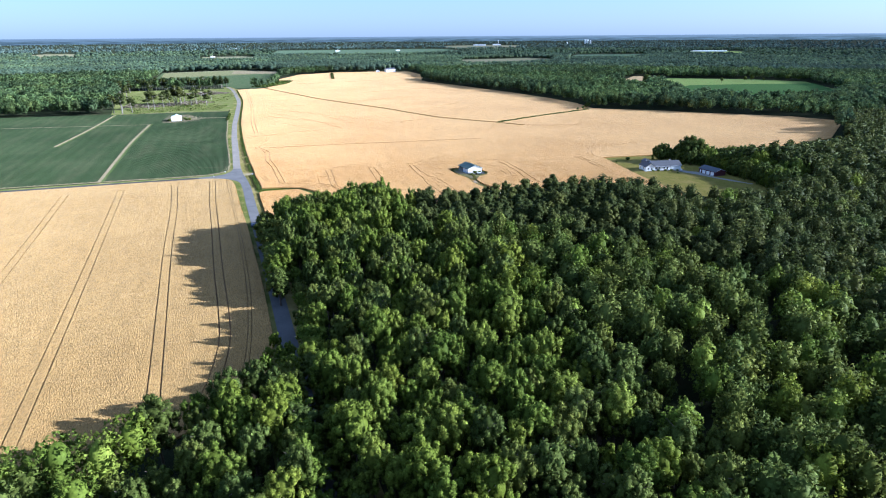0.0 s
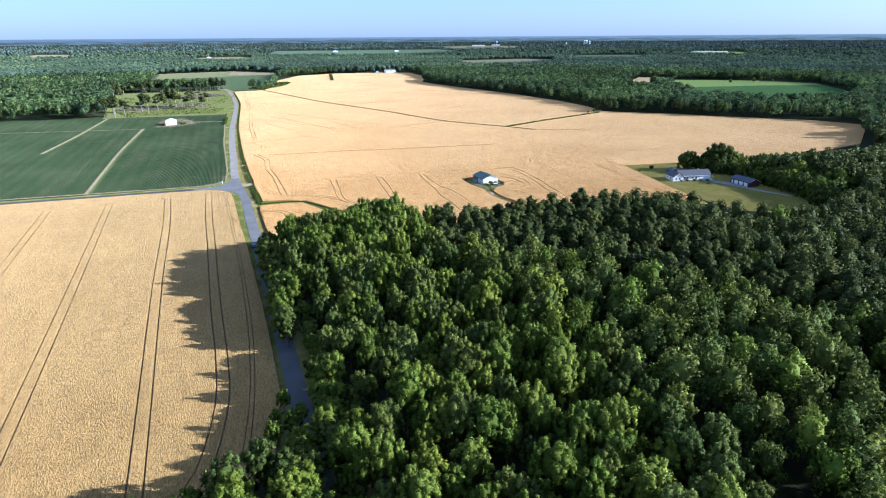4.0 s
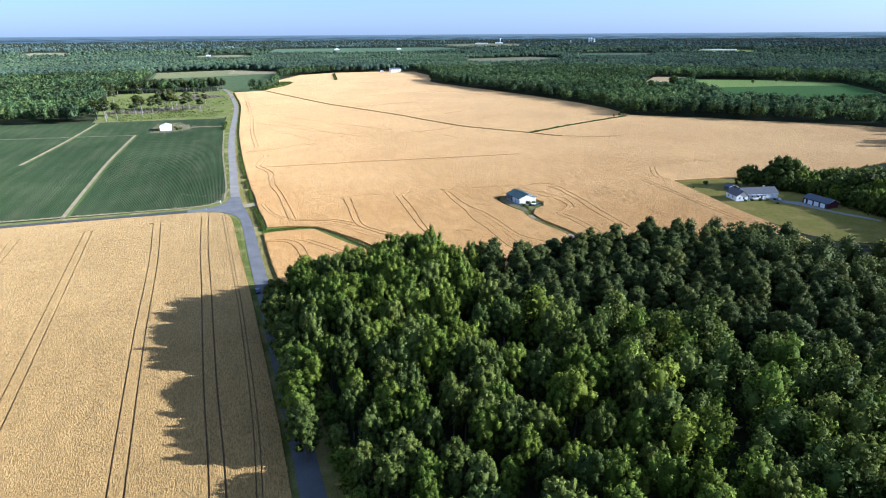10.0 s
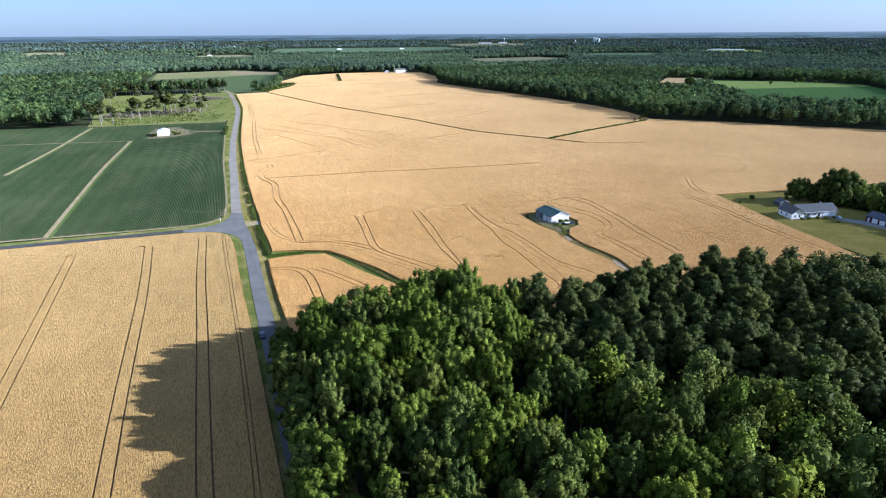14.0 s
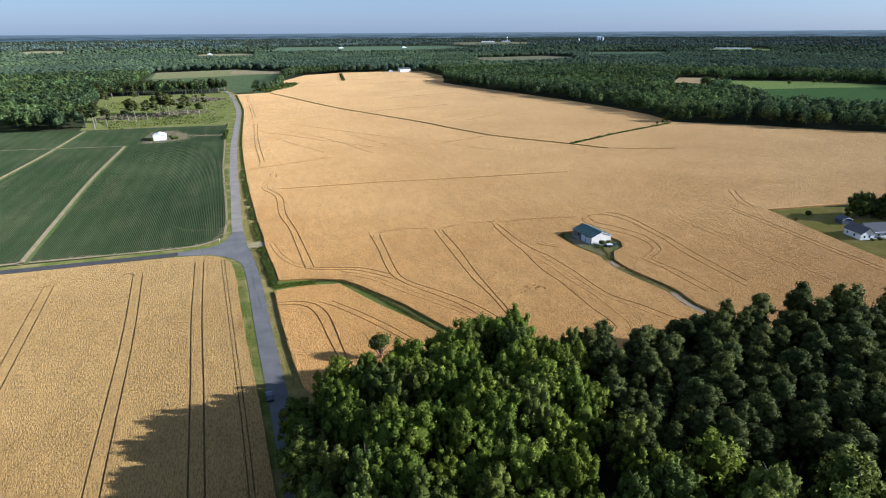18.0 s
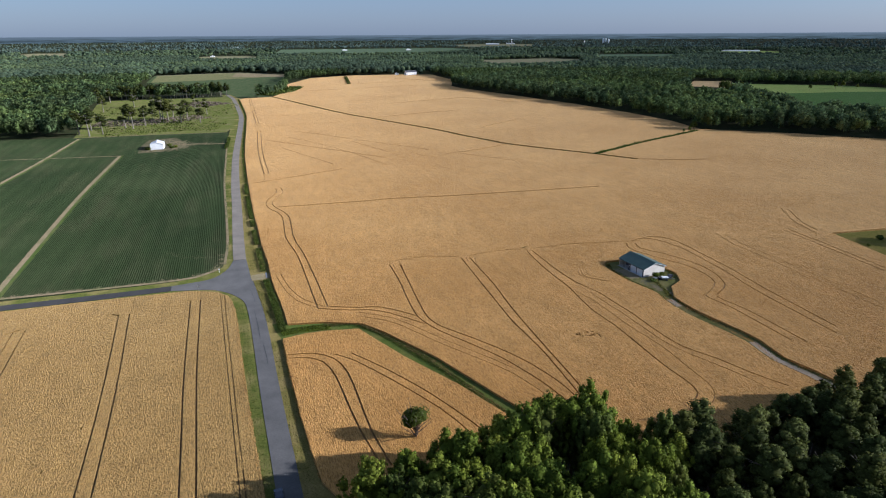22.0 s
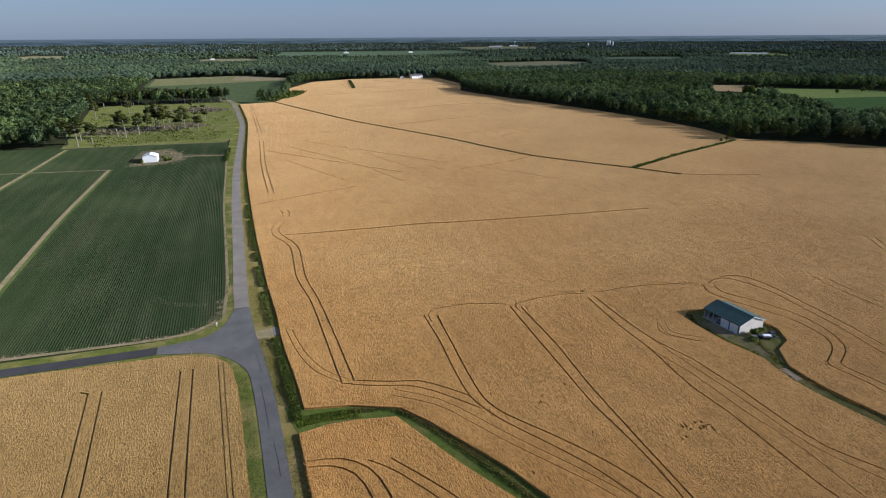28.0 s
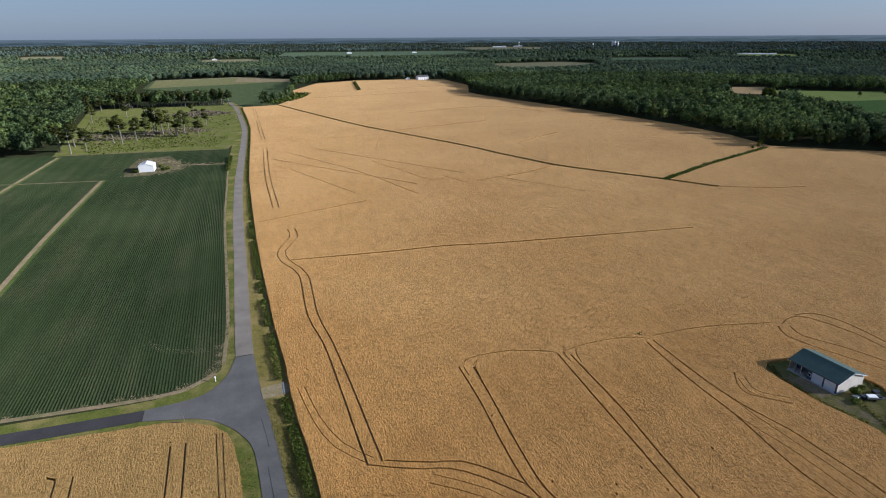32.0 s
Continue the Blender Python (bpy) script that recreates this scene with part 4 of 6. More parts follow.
def scatter(poly, spacing, g, jitter=0.42):
    px, py = [p[0] for p in poly], [p[1] for p in poly]
    gx, gy = np.meshgrid(np.arange(min(px), max(px), spacing), np.arange(min(py), max(py), spacing * 0.9))
    gx = gx + (np.arange(gx.shape[0]) % 2)[:, None] * spacing / 2
    gx = gx + g.uniform(-jitter, jitter, gx.shape) * spacing
    gy = gy + g.uniform(-jitter, jitter, gy.shape) * spacing
    ok = inside(poly, gx, gy)
    return gx[ok], gy[ok]


BRIGHT = Kind("tulip_tree", "broad", BROAD, BARK, 20, 2900, 0.28, "tall broadleaf tree with a full bright green crown", 0.35, range(11, 18))
DULL = Kind("oak_tree", "broad", OAK, BARK, 18, 2700, 0.26, "broadleaf tree with a dense dark green crown", 0.35, range(21, 27))
PINES = Kind("pine_tree", "pine", PINE, BARK, 18, 1900, 0.24, "slender pine with dark olive needles in a dense wood", 0.25, range(31, 37))

# The near wood, east of the road, and its tail on the south side of the wheat.
# Bare dark floor between the lawn and this rim stands for shade there.
WOOD_EAST = [(14.5, -20), (15, 140), (17.5, 165), (18, 200), (13, 218), (12.5, 255), (12.5, 276), (13.5, 283), (22, 287), (34, 289), (46, 290), (58, 291), (67, 289.5), (75, 285.5), (88, 283), (102, 282.5), (117, 283), (135, 285), (150, 285),
             (172, 282), (188, 270), (203, 263), (206, 245), (212, 229), (240, 222), (272, 232), (302, 247), (324, 262), (329, 290), (322, 306), (315, 322), (317, 333), (340, 328), (368, 330), (390, 322), (450, 335), (500, 385), (583, 440),
             (612, 470), (640, 470), (640, 250), (420, 100), (240, 20), (120, -20)]
WOOD_SOUTH = [(8, 152), (-6, 142), (-21, 130), (-46, 120), (-100, 103), (-180, 84), (-180, 20), (6, 20)]
g = np.random.default_rng(101)
wx, wy = scatter(WOOD_EAST, 5.6, g)
sx, sy = scatter(WOOD_SOUTH, 6.6, g)
wx, wy = np.concatenate([wx, sx]), np.concatenate([wy, sy])
# Stands of pine lie north and east, broadleaf along the road.
blob = np.array([noise.noise((x * 0.018, y * 0.018, 3.0)) for x, y in zip(wx, wy)])
pine_line = np.interp(wy, (150, 178, 204, 231, 241, 259, 278, 290), (165, 147, 126, 101, 66, 72, 84, 87)) + blob * 14
is_pine = (wx > pine_line) & (g.uniform(0, 1, len(wx)) < np.where(wy > 225, 0.97, 0.86))
bright = ~is_pine & (g.uniform(0, 1, len(wx)) < np.where(wx < 75, 0.58, np.where(wy > 150, 0.44, 0.24)) + blob * 0.5)
south = np.arange(len(wx)) >= len(wx) - len(sx)
is_pine &= ~((wx < 62) & (wy > 235))
bright |= ~is_pine & (wx < 68) & (wy > 258) & (g.uniform(0, 1, len(wx)) < 0.68)
bright[south] = g.uniform(0, 1, south.sum()) < 0.35
is_pine[south] = False
wh = np.where(is_pine, g.uniform(13.0, 18.0, len(wx)), g.uniform(12, 20.5, len(wx)))
wh += np.where((wx < 60) & (wy > 200), 1.5, 0.0)
wh[south] *= 0.95
wh += np.where(is_pine & (wy > 225), np.where(wx > 150, 1.0, 0.6), 0.0)
wh *= np.where((wx > 290) & (wy > 315), 0.78, 1.0)
wh += np.where((wx < 40) & (wy > 212), 2.5, 0.0) - np.where((wx < 26) & (wy > 150) & (wy < 205), 4.0, 0.0)
# A tall stand at the wood's north-west corner, lower toward the road.
wh = np.where((wx < 70) & (wy > 256), np.clip(19.8 + (wx - 14) * 0.19, 18.5, 23.0) + g.uniform(-2.0, 0.6, len(wx)), wh)
wh -= np.where((wx > 21) & (wx < 47) & (wy > 277), np.interp(wy, (277, 288), (1.0, 3.5)), 0.0)


def lower_by_road(x, y, h):
    """Trees near the road stand lower: none throws its shade past this rim of the west field."""
    for _ in range(5):
        rim = np.interp(y + 1.03 * h, (150, 190, 205, 219, 233, 251, 267, 283, 300, 312, 330), (-12, -11.5, -10.2, -12.5, -15.5, -23, -29, -31, -30, -27, -20))
        h = np.minimum(h, (12 - rim) / 2.55 + 3.0 + 0.17 * (x - 12))
    return h


wh = np.where((wx > 9) & (wx < 60) & (wy > 185), lower_by_road(wx, wy, wh), wh)
# Large crowns stand wider apart than pines.
keep = is_pine | (g.uniform(0, 1, len(wx)) < np.where(south, 0.92, 0.68))
keep &= ~((np.abs(wx - 146.5) < 2.4) & (wy > 262))
wx, wy, wh, is_pine, bright = wx[keep], wy[keep], wh[keep], is_pine[keep], bright[keep]
# Those along the flight stand as single trees, the rest as one mass of crowns.
reach = np.hypot((wx - 28) * 1.0, np.maximum(0, np.maximum(95 - wy, wy - 300)))
single_tree = np.zeros(len(wx), bool)
# Overhanging trees close along the road.
edge = [(9.6, y, 14.5) for y in range(206, 286, 5)] + [(14.2, y, 9.5) for y in range(70, 186, 4)] + [(16.2, y, 9.0) for y in range(150, 218, 5)] + [(6.8, y, 13.0) for y in range(70, 150, 6)]
for x, y, h in edge:
    (BRIGHT if g.uniform() < 0.5 else DULL).plant(x + g.uniform(-0.7, 0.7), y + g.uniform(-2, 2), float(lower_by_road(x, y, h + g.uniform(-2, 2))) if y > 195 else h + g.uniform(-2, 2), g, wide=1.4)
for x, y, h in ((61.5, 289, 21.3), (57.2, 290.5, 21.0), (65.6, 287, 20.8), (47, 290, 19.8), (36, 289.5, 18.8), (27, 288, 17.8), (19.5, 285.5, 20)):
    BRIGHT.plant(x, y, h, g, wide=1.05, label="tall bright broadleaf tree at the corner of the wood")
for sel, limit in ((bright, 230), (~is_pine & ~bright, 200), (is_pine, 280)):
    idx = np.nonzero(sel & (wy > 70))[0]
    single_tree[idx[np.argsort(reach[idx])[:limit]]] = True
for i in np.nonzero(single_tree)[0]:
    kind = PINES if is_pine[i] else BRIGHT if bright[i] else DULL
    kind.plant(float(wx[i]), float(wy[i]), float(wh[i]), g, wide=float(g.uniform(1.1, 1.4)) if is_pine[i] else float(g.uniform(0.82, 1.10)))


def low_kinds(shape, leaves, leaf, seeds):
    return [crown_arrays(shape, np.random.default_rng(s), leaves, leaf, 1.0, False) for s in seeds]


LOW_BROAD = low_kinds("broad", 1050, 0.023, (51, 52, 53, 54))
LOW_PINE = low_kinds("pine", 480, 0.021, (61, 62, 63, 64))
for v, *_ in LOW_BROAD:
    v[:, :2] *= 0.92
for v, *_ in LOW_PINE:
    v[:, :2] *= 1.2
seen = (np.degrees(np.arctan2(wx - 1.5, wy - 11)) < 66) | (np.hypot(wx, wy - 11) < 150)
rest = ~single_tree & seen & (wy > -15) & (np.hypot(wx - 4, wy - 150) < 330)
deep = ~single_tree & seen & (np.hypot(wx - 4, wy - 150) >= 330)
for sel, kinds, material, nm, lab in ((bright, LOW_BROAD, BROAD, "broadleaf_crowns", "mass of bright green broadleaf crowns in the wood"),
                                      (~is_pine & ~bright, LOW_BROAD, OAK, "oak_crowns", "mass of dark broadleaf crowns in the wood"),
                                      (is_pine, LOW_PINE, PINE, "pine_crowns", "mass of dark olive pine crowns in the wood")):
    s = sel & rest
    joined(nm, kinds, wx[s], wy[s], wh[s] * (1.05 if material is not PINE else 1.1), g.integers(0, 4, s.sum()), material, lab, "woods", g=g, smooth=True)

MASS_BROAD = low_kinds("broad", 300, 0.042, (75, 76, 77, 78))
MASS_PINE = low_kinds("pine", 130, 0.042, (85, 86, 87, 88))
for v, *_ in MASS_PINE:
    v[:, :2] *= 1.35
for sel, kinds, material, nm, lab in ((~is_pine, MASS_BROAD, OAK, "oak_crowns", "mass of dark broadleaf crowns deep in the wood"),
                                      (is_pine, MASS_PINE, PINE, "pine_crowns", "mass of dark olive pine crowns deep in the wood")):
    s = sel & deep
    joined(nm, kinds, wx[s], wy[s], wh[s] * 1.08, g.integers(0, 4, s.sum()), material, lab, "woods", g=g, smooth=True)

# ---- woods farther off ----
OPEN = [FIELD_WEST, FIELD_EAST, FIELD_SMALL, SOY_FIELD, CLEARING, YARD, FAR_MEADOW, FAR_TAN, NORTH_FIELD, WOOD_EAST, WOOD_SOUTH,
        band(ROAD_LINE, -9, 10), band(SIDE_LINE, -8, 8), [(-25, 360), (40, 360), (40, 1165), (12, 1215), (-25, 1215)], [(300, 255), (420, 255), (420, 345), (300, 345)], [(-141, 805), (8, 805), (8, 845), (-141, 845)],
        [(-152, 1268), (-6, 1232), (-6, 1330), (-30, 1570), (-160, 1570)], [(380, 1600), (350, 1640), (430, 1660), (470, 1590)], [(285, 335), (520, 335), (520, 400), (285, 392)],
        [(900, 2200), (880, 2290), (1180, 2330), (1230, 2180), (1050, 2150)]]
FAR_OPEN = [((-1050, 4120), (-1030, 4300), (-850, 4240), (-835, 4020)), ((-120, 3080), (-100, 3220), (80, 3240), (130, 3090)),
            ((250, 3700), (350, 4500), (900, 4400), (1500, 4350), (1450, 3800), (900, 3850)), ((1900, 5000), (2000, 5600), (2500, 5800), (2700, 5400)),
            ((2380, 2640), (2400, 2760), (2620, 2700), (2600, 2580)), ((1500, 2500), (1600, 2620), (1900, 2500), (1800, 2420))]



def opened(poly):
    """A clearing drawn out toward the viewer, so that the wood before it does not hide it."""
    pts = [Vector(p) for p in poly] + [Vector(HUB) + (Vector(p) - Vector(HUB)) * 0.82 for p in poly]
    from mathutils import geometry
    return [tuple(pts[i]) for i in geometry.convex_hull_2d(pts)]


FAR_OPEN = [opened(p) for p in FAR_OPEN]
OPEN[19] = opened(OPEN[19])
OPEN.append(opened(FAR_TAN))


def clear(x, y, margin_polys):
    ok = np.ones(len(x), bool)
    for p in margin_polys:
        ok &= ~inside(p, x, y)
    return ok


def wedge(r0, r1, spacing, g, a0=-24, a1=64):
    n = int(0.5 * radians(a1 - a0) * (r1 * r1 - r0 * r0) / spacing ** 2)
    r = np.sqrt(g.uniform(r0 * r0, r1 * r1, n))
    a = np.radians(g.uniform(a0, a1, n))
    return HUB[0] + r * np.sin(a), HUB[1] + r * np.cos(a)


MID_BROAD = low_kinds("broad", 60, 0.085, (271, 272, 273, 274))
MID_PINE = low_kinds("broad", 60, 0.085, (281, 282, 283, 284))
for v, *_ in MID_BROAD + MID_PINE:
    v[:, :2] *= 1.2
FAR_TREE = [lump_arrays("broad", np.random.default_rng(k), 1, 1.45) for k in (91, 92, 93, 94)]
g = np.random.default_rng(202)
fx, fy = wedge(330, 1500, 9.0, g)
ok = clear(fx, fy, OPEN)
fx, fy = fx[ok], fy[ok]
stand = np.array([noise.noise((x * 0.006, y * 0.006, 9.0)) for x, y in zip(fx, fy)])
dark = g.uniform(0, 1, len(fx)) < 0.5 + stand * 2.0
fh = g.uniform(12.0, 19.0, len(fx)) + stand * 3
# The front rows, which face open fields, stand as leafy crowns.
EDGE_BROAD = low_kinds("broad", 150, 0.060, (171, 172, 173, 174))
away = np.hypot(fx - HUB[0], fy - HUB[1])
front = np.zeros(len(fx), bool)
for step in (14, 30, 50, 75):
    hx, hy = fx - (fx - HUB[0]) / away * step, fy - (fy - HUB[1]) / away * step
    for p in (FIELD_EAST, SOY_FIELD, CLEARING, FAR_MEADOW):
        front |= inside(p, hx, hy)
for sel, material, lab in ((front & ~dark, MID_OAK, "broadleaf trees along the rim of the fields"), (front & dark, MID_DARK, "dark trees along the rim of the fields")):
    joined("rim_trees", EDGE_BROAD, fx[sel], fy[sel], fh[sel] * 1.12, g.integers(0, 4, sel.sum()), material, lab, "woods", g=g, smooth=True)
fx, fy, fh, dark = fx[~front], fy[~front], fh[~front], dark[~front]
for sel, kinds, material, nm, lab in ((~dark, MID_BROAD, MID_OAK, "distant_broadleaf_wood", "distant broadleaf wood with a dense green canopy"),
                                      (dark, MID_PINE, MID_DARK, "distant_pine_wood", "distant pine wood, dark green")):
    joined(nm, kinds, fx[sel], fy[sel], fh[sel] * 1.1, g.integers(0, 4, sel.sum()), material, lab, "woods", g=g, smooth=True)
# Each ring outward takes leaves with more haze in their colour.
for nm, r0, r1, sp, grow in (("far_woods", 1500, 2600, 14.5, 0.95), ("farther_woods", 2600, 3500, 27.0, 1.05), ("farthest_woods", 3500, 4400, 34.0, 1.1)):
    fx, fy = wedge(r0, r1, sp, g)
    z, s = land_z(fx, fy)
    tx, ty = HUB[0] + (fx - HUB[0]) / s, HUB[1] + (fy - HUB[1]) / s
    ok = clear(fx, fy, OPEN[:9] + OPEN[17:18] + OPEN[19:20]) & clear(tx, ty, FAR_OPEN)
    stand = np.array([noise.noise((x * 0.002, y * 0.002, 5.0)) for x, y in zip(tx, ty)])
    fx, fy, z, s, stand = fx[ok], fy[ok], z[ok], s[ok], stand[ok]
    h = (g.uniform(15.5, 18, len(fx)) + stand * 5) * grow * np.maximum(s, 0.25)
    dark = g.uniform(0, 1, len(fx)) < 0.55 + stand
    for sel, material, lab in ((~dark, HAZED_OAK if r0 < 3000 else HAZIEST, "broadleaf woods toward the skyline, haze in their colour"), (dark, HAZED_PINE if r0 < 3000 else HAZIEST, "pine woods toward the skyline, haze in their colour")):
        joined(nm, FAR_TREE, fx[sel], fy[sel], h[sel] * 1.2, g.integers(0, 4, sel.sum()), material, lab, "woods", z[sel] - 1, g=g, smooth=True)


# ---- hedges, reeds and bushes ----
def blades(name, line, left, right, count, height, size, material, label, category, g, z=0.0, gaps=-9.0):
    """Leaf clumps strewn along a line of the plan, as one mass; gaps: clumps lower than this are left out."""
    line = smooth_line(line, 3)
    at = g.uniform(0, len(line) - 1.001, count)
    i = at.astype(int)
    P = np.array([p[:] for p in line])
    p = P[i] + (P[i + 1] - P[i]) * (at - i)[:, None]
    w = P[i + 1] - P[i]
    w /= np.linalg.norm(w, axis=1)[:, None]
    off = g.uniform(left, right, count)
    clump = np.array([0.6 + 0.7 * noise.noise((a * 0.35, 2.0, 7.0)) for a in at])
    keep = clump > gaps
    at, i, p, w, off, clump = at[keep], i[keep], p[keep], w[keep], off[keep], clump[keep]
    count = len(at)
    h = height * np.clip(clump, 0.15, 1.4) * g.uniform(0.3, 1.0, count)
    c = np.stack([p[:, 0] + w[:, 1] * off, p[:, 1] - w[:, 0] * off, z + h], 1)
    d = g.normal(size=(count, 3))
    d /= np.linalg.norm(d, axis=1)[:, None]
    a = np.cross(d, g.normal(size=(count, 3)))
    a /= np.linalg.norm(a, axis=1)[:, None]
    b = np.cross(d, a)
    s = size * g.uniform(0.5, 1.4, (count, 1))
    v = np.stack([c - a * s, c - b * s * 0.6, c + a * s, c + b * s * 0.6], 1).reshape(-1, 3)
    k = np.arange(count)[:, None] * 4
    f = np.concatenate([k + [[0, 1, 2]], k + [[0, 2, 3]]])
    me = np_mesh(name, v, f, material, np.repeat(g.uniform(0, 1, count), 4))
    return tagged(new(name, me), label, category, "", "stuff")


DRY = leaf_material("dry_reeds", (0.10, 0.075, 0.030), (0.15, 0.105, 0.042), (0.21, 0.15, 0.06))
SAGE = leaf_material("dull_leaves", (0.075, 0.090, 0.042), (0.10, 0.115, 0.055), (0.14, 0.15, 0.07))
WEED = leaf_material("yellow_weeds", (0.075, 0.085, 0.020), (0.115, 0.115, 0.028), (0.17, 0.145, 0.045))
g = np.random.default_rng(303)
blades("ditch_bushes", [(11.2, 377), (10.9, 388), (10.3, 400), (9.8, 408), (8.8, 422.8)], -1.5, 0.9, 4200, 1.15, 0.22, HEDGE, "green ditch bushes between verge and wheat", "bushes", g, gaps=0.3)
blades("ditch_bushes", [(8.4, 432), (8.1, 445), (7.5, 465), (6.9, 494), (6.4, 530), (6.0, 590)], -1.4, 0.8, 6500, 1.2, 0.24, HEDGE, "green ditch bushes between verge and wheat", "bushes", g, gaps=0.4)
blades("ditch_bushes", [(5.9, 595), (6.6, 690), (9.3, 770), (13, 860), (15.6, 940), (14.8, 1010), (11.5, 1145)], -0.6, 0.7, 2600, 0.8, 0.45, HEDGE, "low ditch growth along the far road", "bushes", g)
# Brighter leaf colour on this piece stands in for sun on the corner.
blades("ditch_reeds", [(10.5, 376.5), (17, 377), (26, 375.5)], -1.8, 2.2, 2400, 0.45, 0.18, BROAD, "lush reeds at the ditch corner, colour brightened as sunlit", "reeds", g)
blades("ditch_reeds", [(12, 377), (24, 375.6), (35, 371.8), (47, 348), (56.5, 321), (63, 299)], -1.9, 0.3, 5200, 0.55, 0.17, HEDGE, "lush green reeds in the field ditch", "reeds", g)
blades("ditch_reeds", [(24, 377.4), (36, 373.4), (48.6, 349), (58, 322), (64.5, 300)], -0.3, 1.3, 3200, 0.95, 0.15, DRY, "dry brown reeds along the field ditch", "reeds", g)
blades("ditch_reeds", DITCH_LINES[0], -1.4, 1.2, 1500, 0.7, 0.5, OAK, "dark weeds along the field ditch", "weeds", g)
blades("ditch_reeds", DITCH_LINES[0], -1.6, 1.6, 2600, 0.7, 0.5, DRY, "dry brown weeds along the field ditch", "weeds", g)
blades("ditch_reeds", DITCH_LINES[1], -2.4, 2.4, 2200, 1.5, 0.70, HEDGE, "green weeds along the field ditch", "weeds", g)
blades("hedge", [(248, 1568), (232, 1460), (218, 1368)], -3, 3, 700, 3.5, 1.5, PINE, "dark hedge strip far out in the wheat", "hedge", g)
blades("drive_weeds", [tuple(p) for p in SHED_DRIVE[::3]], 1.0, 2.4, 1200, 0.4, 0.22, WEED, "weeds along the shed drive", "weeds", g)
blades("drive_weeds", [tuple(p) for p in SHED_DRIVE[::3]], -2.2, -1.2, 500, 0.4, 0.2, WEED, "weeds along the shed drive", "weeds", g)
blades("clearing_scrub", [(-120, 850), (-60, 870), (-10, 860)], -35, 25, 1500, 1.4, 0.7, OAK, "knee-high green scrub on the cleared land", "scrub", g)
blades("clearing_scrub", [(-150, 1000), (-60, 1010), (0, 1000)], -90, 120, 2000, 1.4, 0.8, OAK, "knee-high green scrub on the cleared land", "scrub", g)
blades("logging_slash", [(-140, 930), (-80, 925), (-30, 960)], -28, 20, 1300, 0.8, 1.1, DEAD, "grey brown slash left by logging", "slash", g)
blades("logging_slash", [(-60, 1080), (-15, 1120)], -30, 30, 900, 0.8, 1.2, DEAD, "grey brown slash left by logging", "slash", g)
blades("roadside_brush", [(-5.2, 725), (-4.5, 745), (-2.5, 780)], -1.5, 1.2, 500, 2.6, 0.6, HEDGE, "roadside brush at the field corner", "bushes", g)
blades("field_weeds", [(116.5, 420.5), (119.5, 421)], -0.8, 0.8, 45, 0.9, 0.3, WEED, "dark weed clump standing in the wheat", "weeds", g, 0.3)
blades("field_weeds", [(185, 396), (191, 394)], -1.2, 1.2, 45, 0.5, 0.3, DEAD, "brown weed clump standing in the wheat", "weeds", g, 0.3)
blades("north_thicket", [(58, 1190), (95, 1250), (120, 1330)], -22, 8, 900, 4.5, 2.0, HEDGE, "bright thicket at the field's far end", "bushes", g)
for side in ([(10, 296), (9.6, 330), (8.3, 372)], [(8.0, 385), (6.8, 405), (5.2, 424)], [(4.4, 433), (4.2, 452), (4.0, 500), (4.2, 560)]):
    blades("verge_tufts", side, -1.6, 1.6, 1500, 0.22, 0.13, WEED, "uneven tufts of verge grass", "grass", g)
for side in ([(2.8, 292), (1.6, 324), (0.3, 354), (-0.6, 384), (-1.8, 402)], [(-4.6, 452), (-4.2, 470), (-4.4, 530), (-4.8, 600)]):
    blades("verge_tufts", side, -1.3, 1.3, 1500, 0.22, 0.13, HEDGE, "uneven tufts of verge grass", "grass", g)
# Uneven standing ears along the wheat's near rims.
for rim in ([(10.7, 371), (11.0, 349), (11.5, 332), (13, 306)], [(13.7, 383), (24, 380), (36, 374.5), (41, 367), (52, 346), (60, 325)],
            [(12.4, 398), (11.4, 410), (10.7, 424), (10.1, 451), (8.9, 488), (7.7, 560)], [(-3.3, 399), (-2.6, 386), (-1.4, 352), (0.0, 324), (1.8, 290)]):
    blades("wheat_rim", rim, -0.35, 0.5, 1500, 1.1, 0.13, WHEAT, "ragged standing ears at the wheat's edge", "wheat", g, 0.15)


def bush_arrays(g, leaves, leaf, r, h):
    lb = [(g.uniform(-0.5, 0.5) * r, g.uniform(-0.5, 0.5) * r, h * g.uniform(0.3, 0.65), r * g.uniform(0.45, 0.7)) for _ in range(7)]
    V, F, n = [], [], 0
    for x, y, z, q in lb:
        V.append(ICO_V * q * 0.8 * (1, 1, min(1, h / r)) + (x, y, z))
        F.append(ICO_F + n)
        n += 12
    L = np.array(lb)
    i = g.integers(0, 7, leaves)
    d = g.normal(size=(leaves, 3))
    d[:, 2] = np.abs(d[:, 2])
    d /= np.linalg.norm(d, axis=1)[:, None]
    c = L[i, :3] + d * L[i, 3:4] * (1, 1, min(1, h / r))
    a = np.cross(d, g.normal(size=(leaves, 3)))
    a /= np.linalg.norm(a, axis=1)[:, None]
    b = np.cross(d, a) * 0.7 + d * 0.3
    s = leaf * g.uniform(0.6, 1.3, (leaves, 1))
    V.append(np.stack([c - a * s, c - b * s, c + a * s, c + b * s], 1).reshape(-1, 3))
    k = n + np.arange(leaves)[:, None] * 4
    F += [k + [[0, 1, 2]], k + [[0, 2, 3]]]
    V = np.concatenate(V)
    V[:, 2] = np.maximum(V[:, 2], 0.0)
    return V, np.concatenate(F)


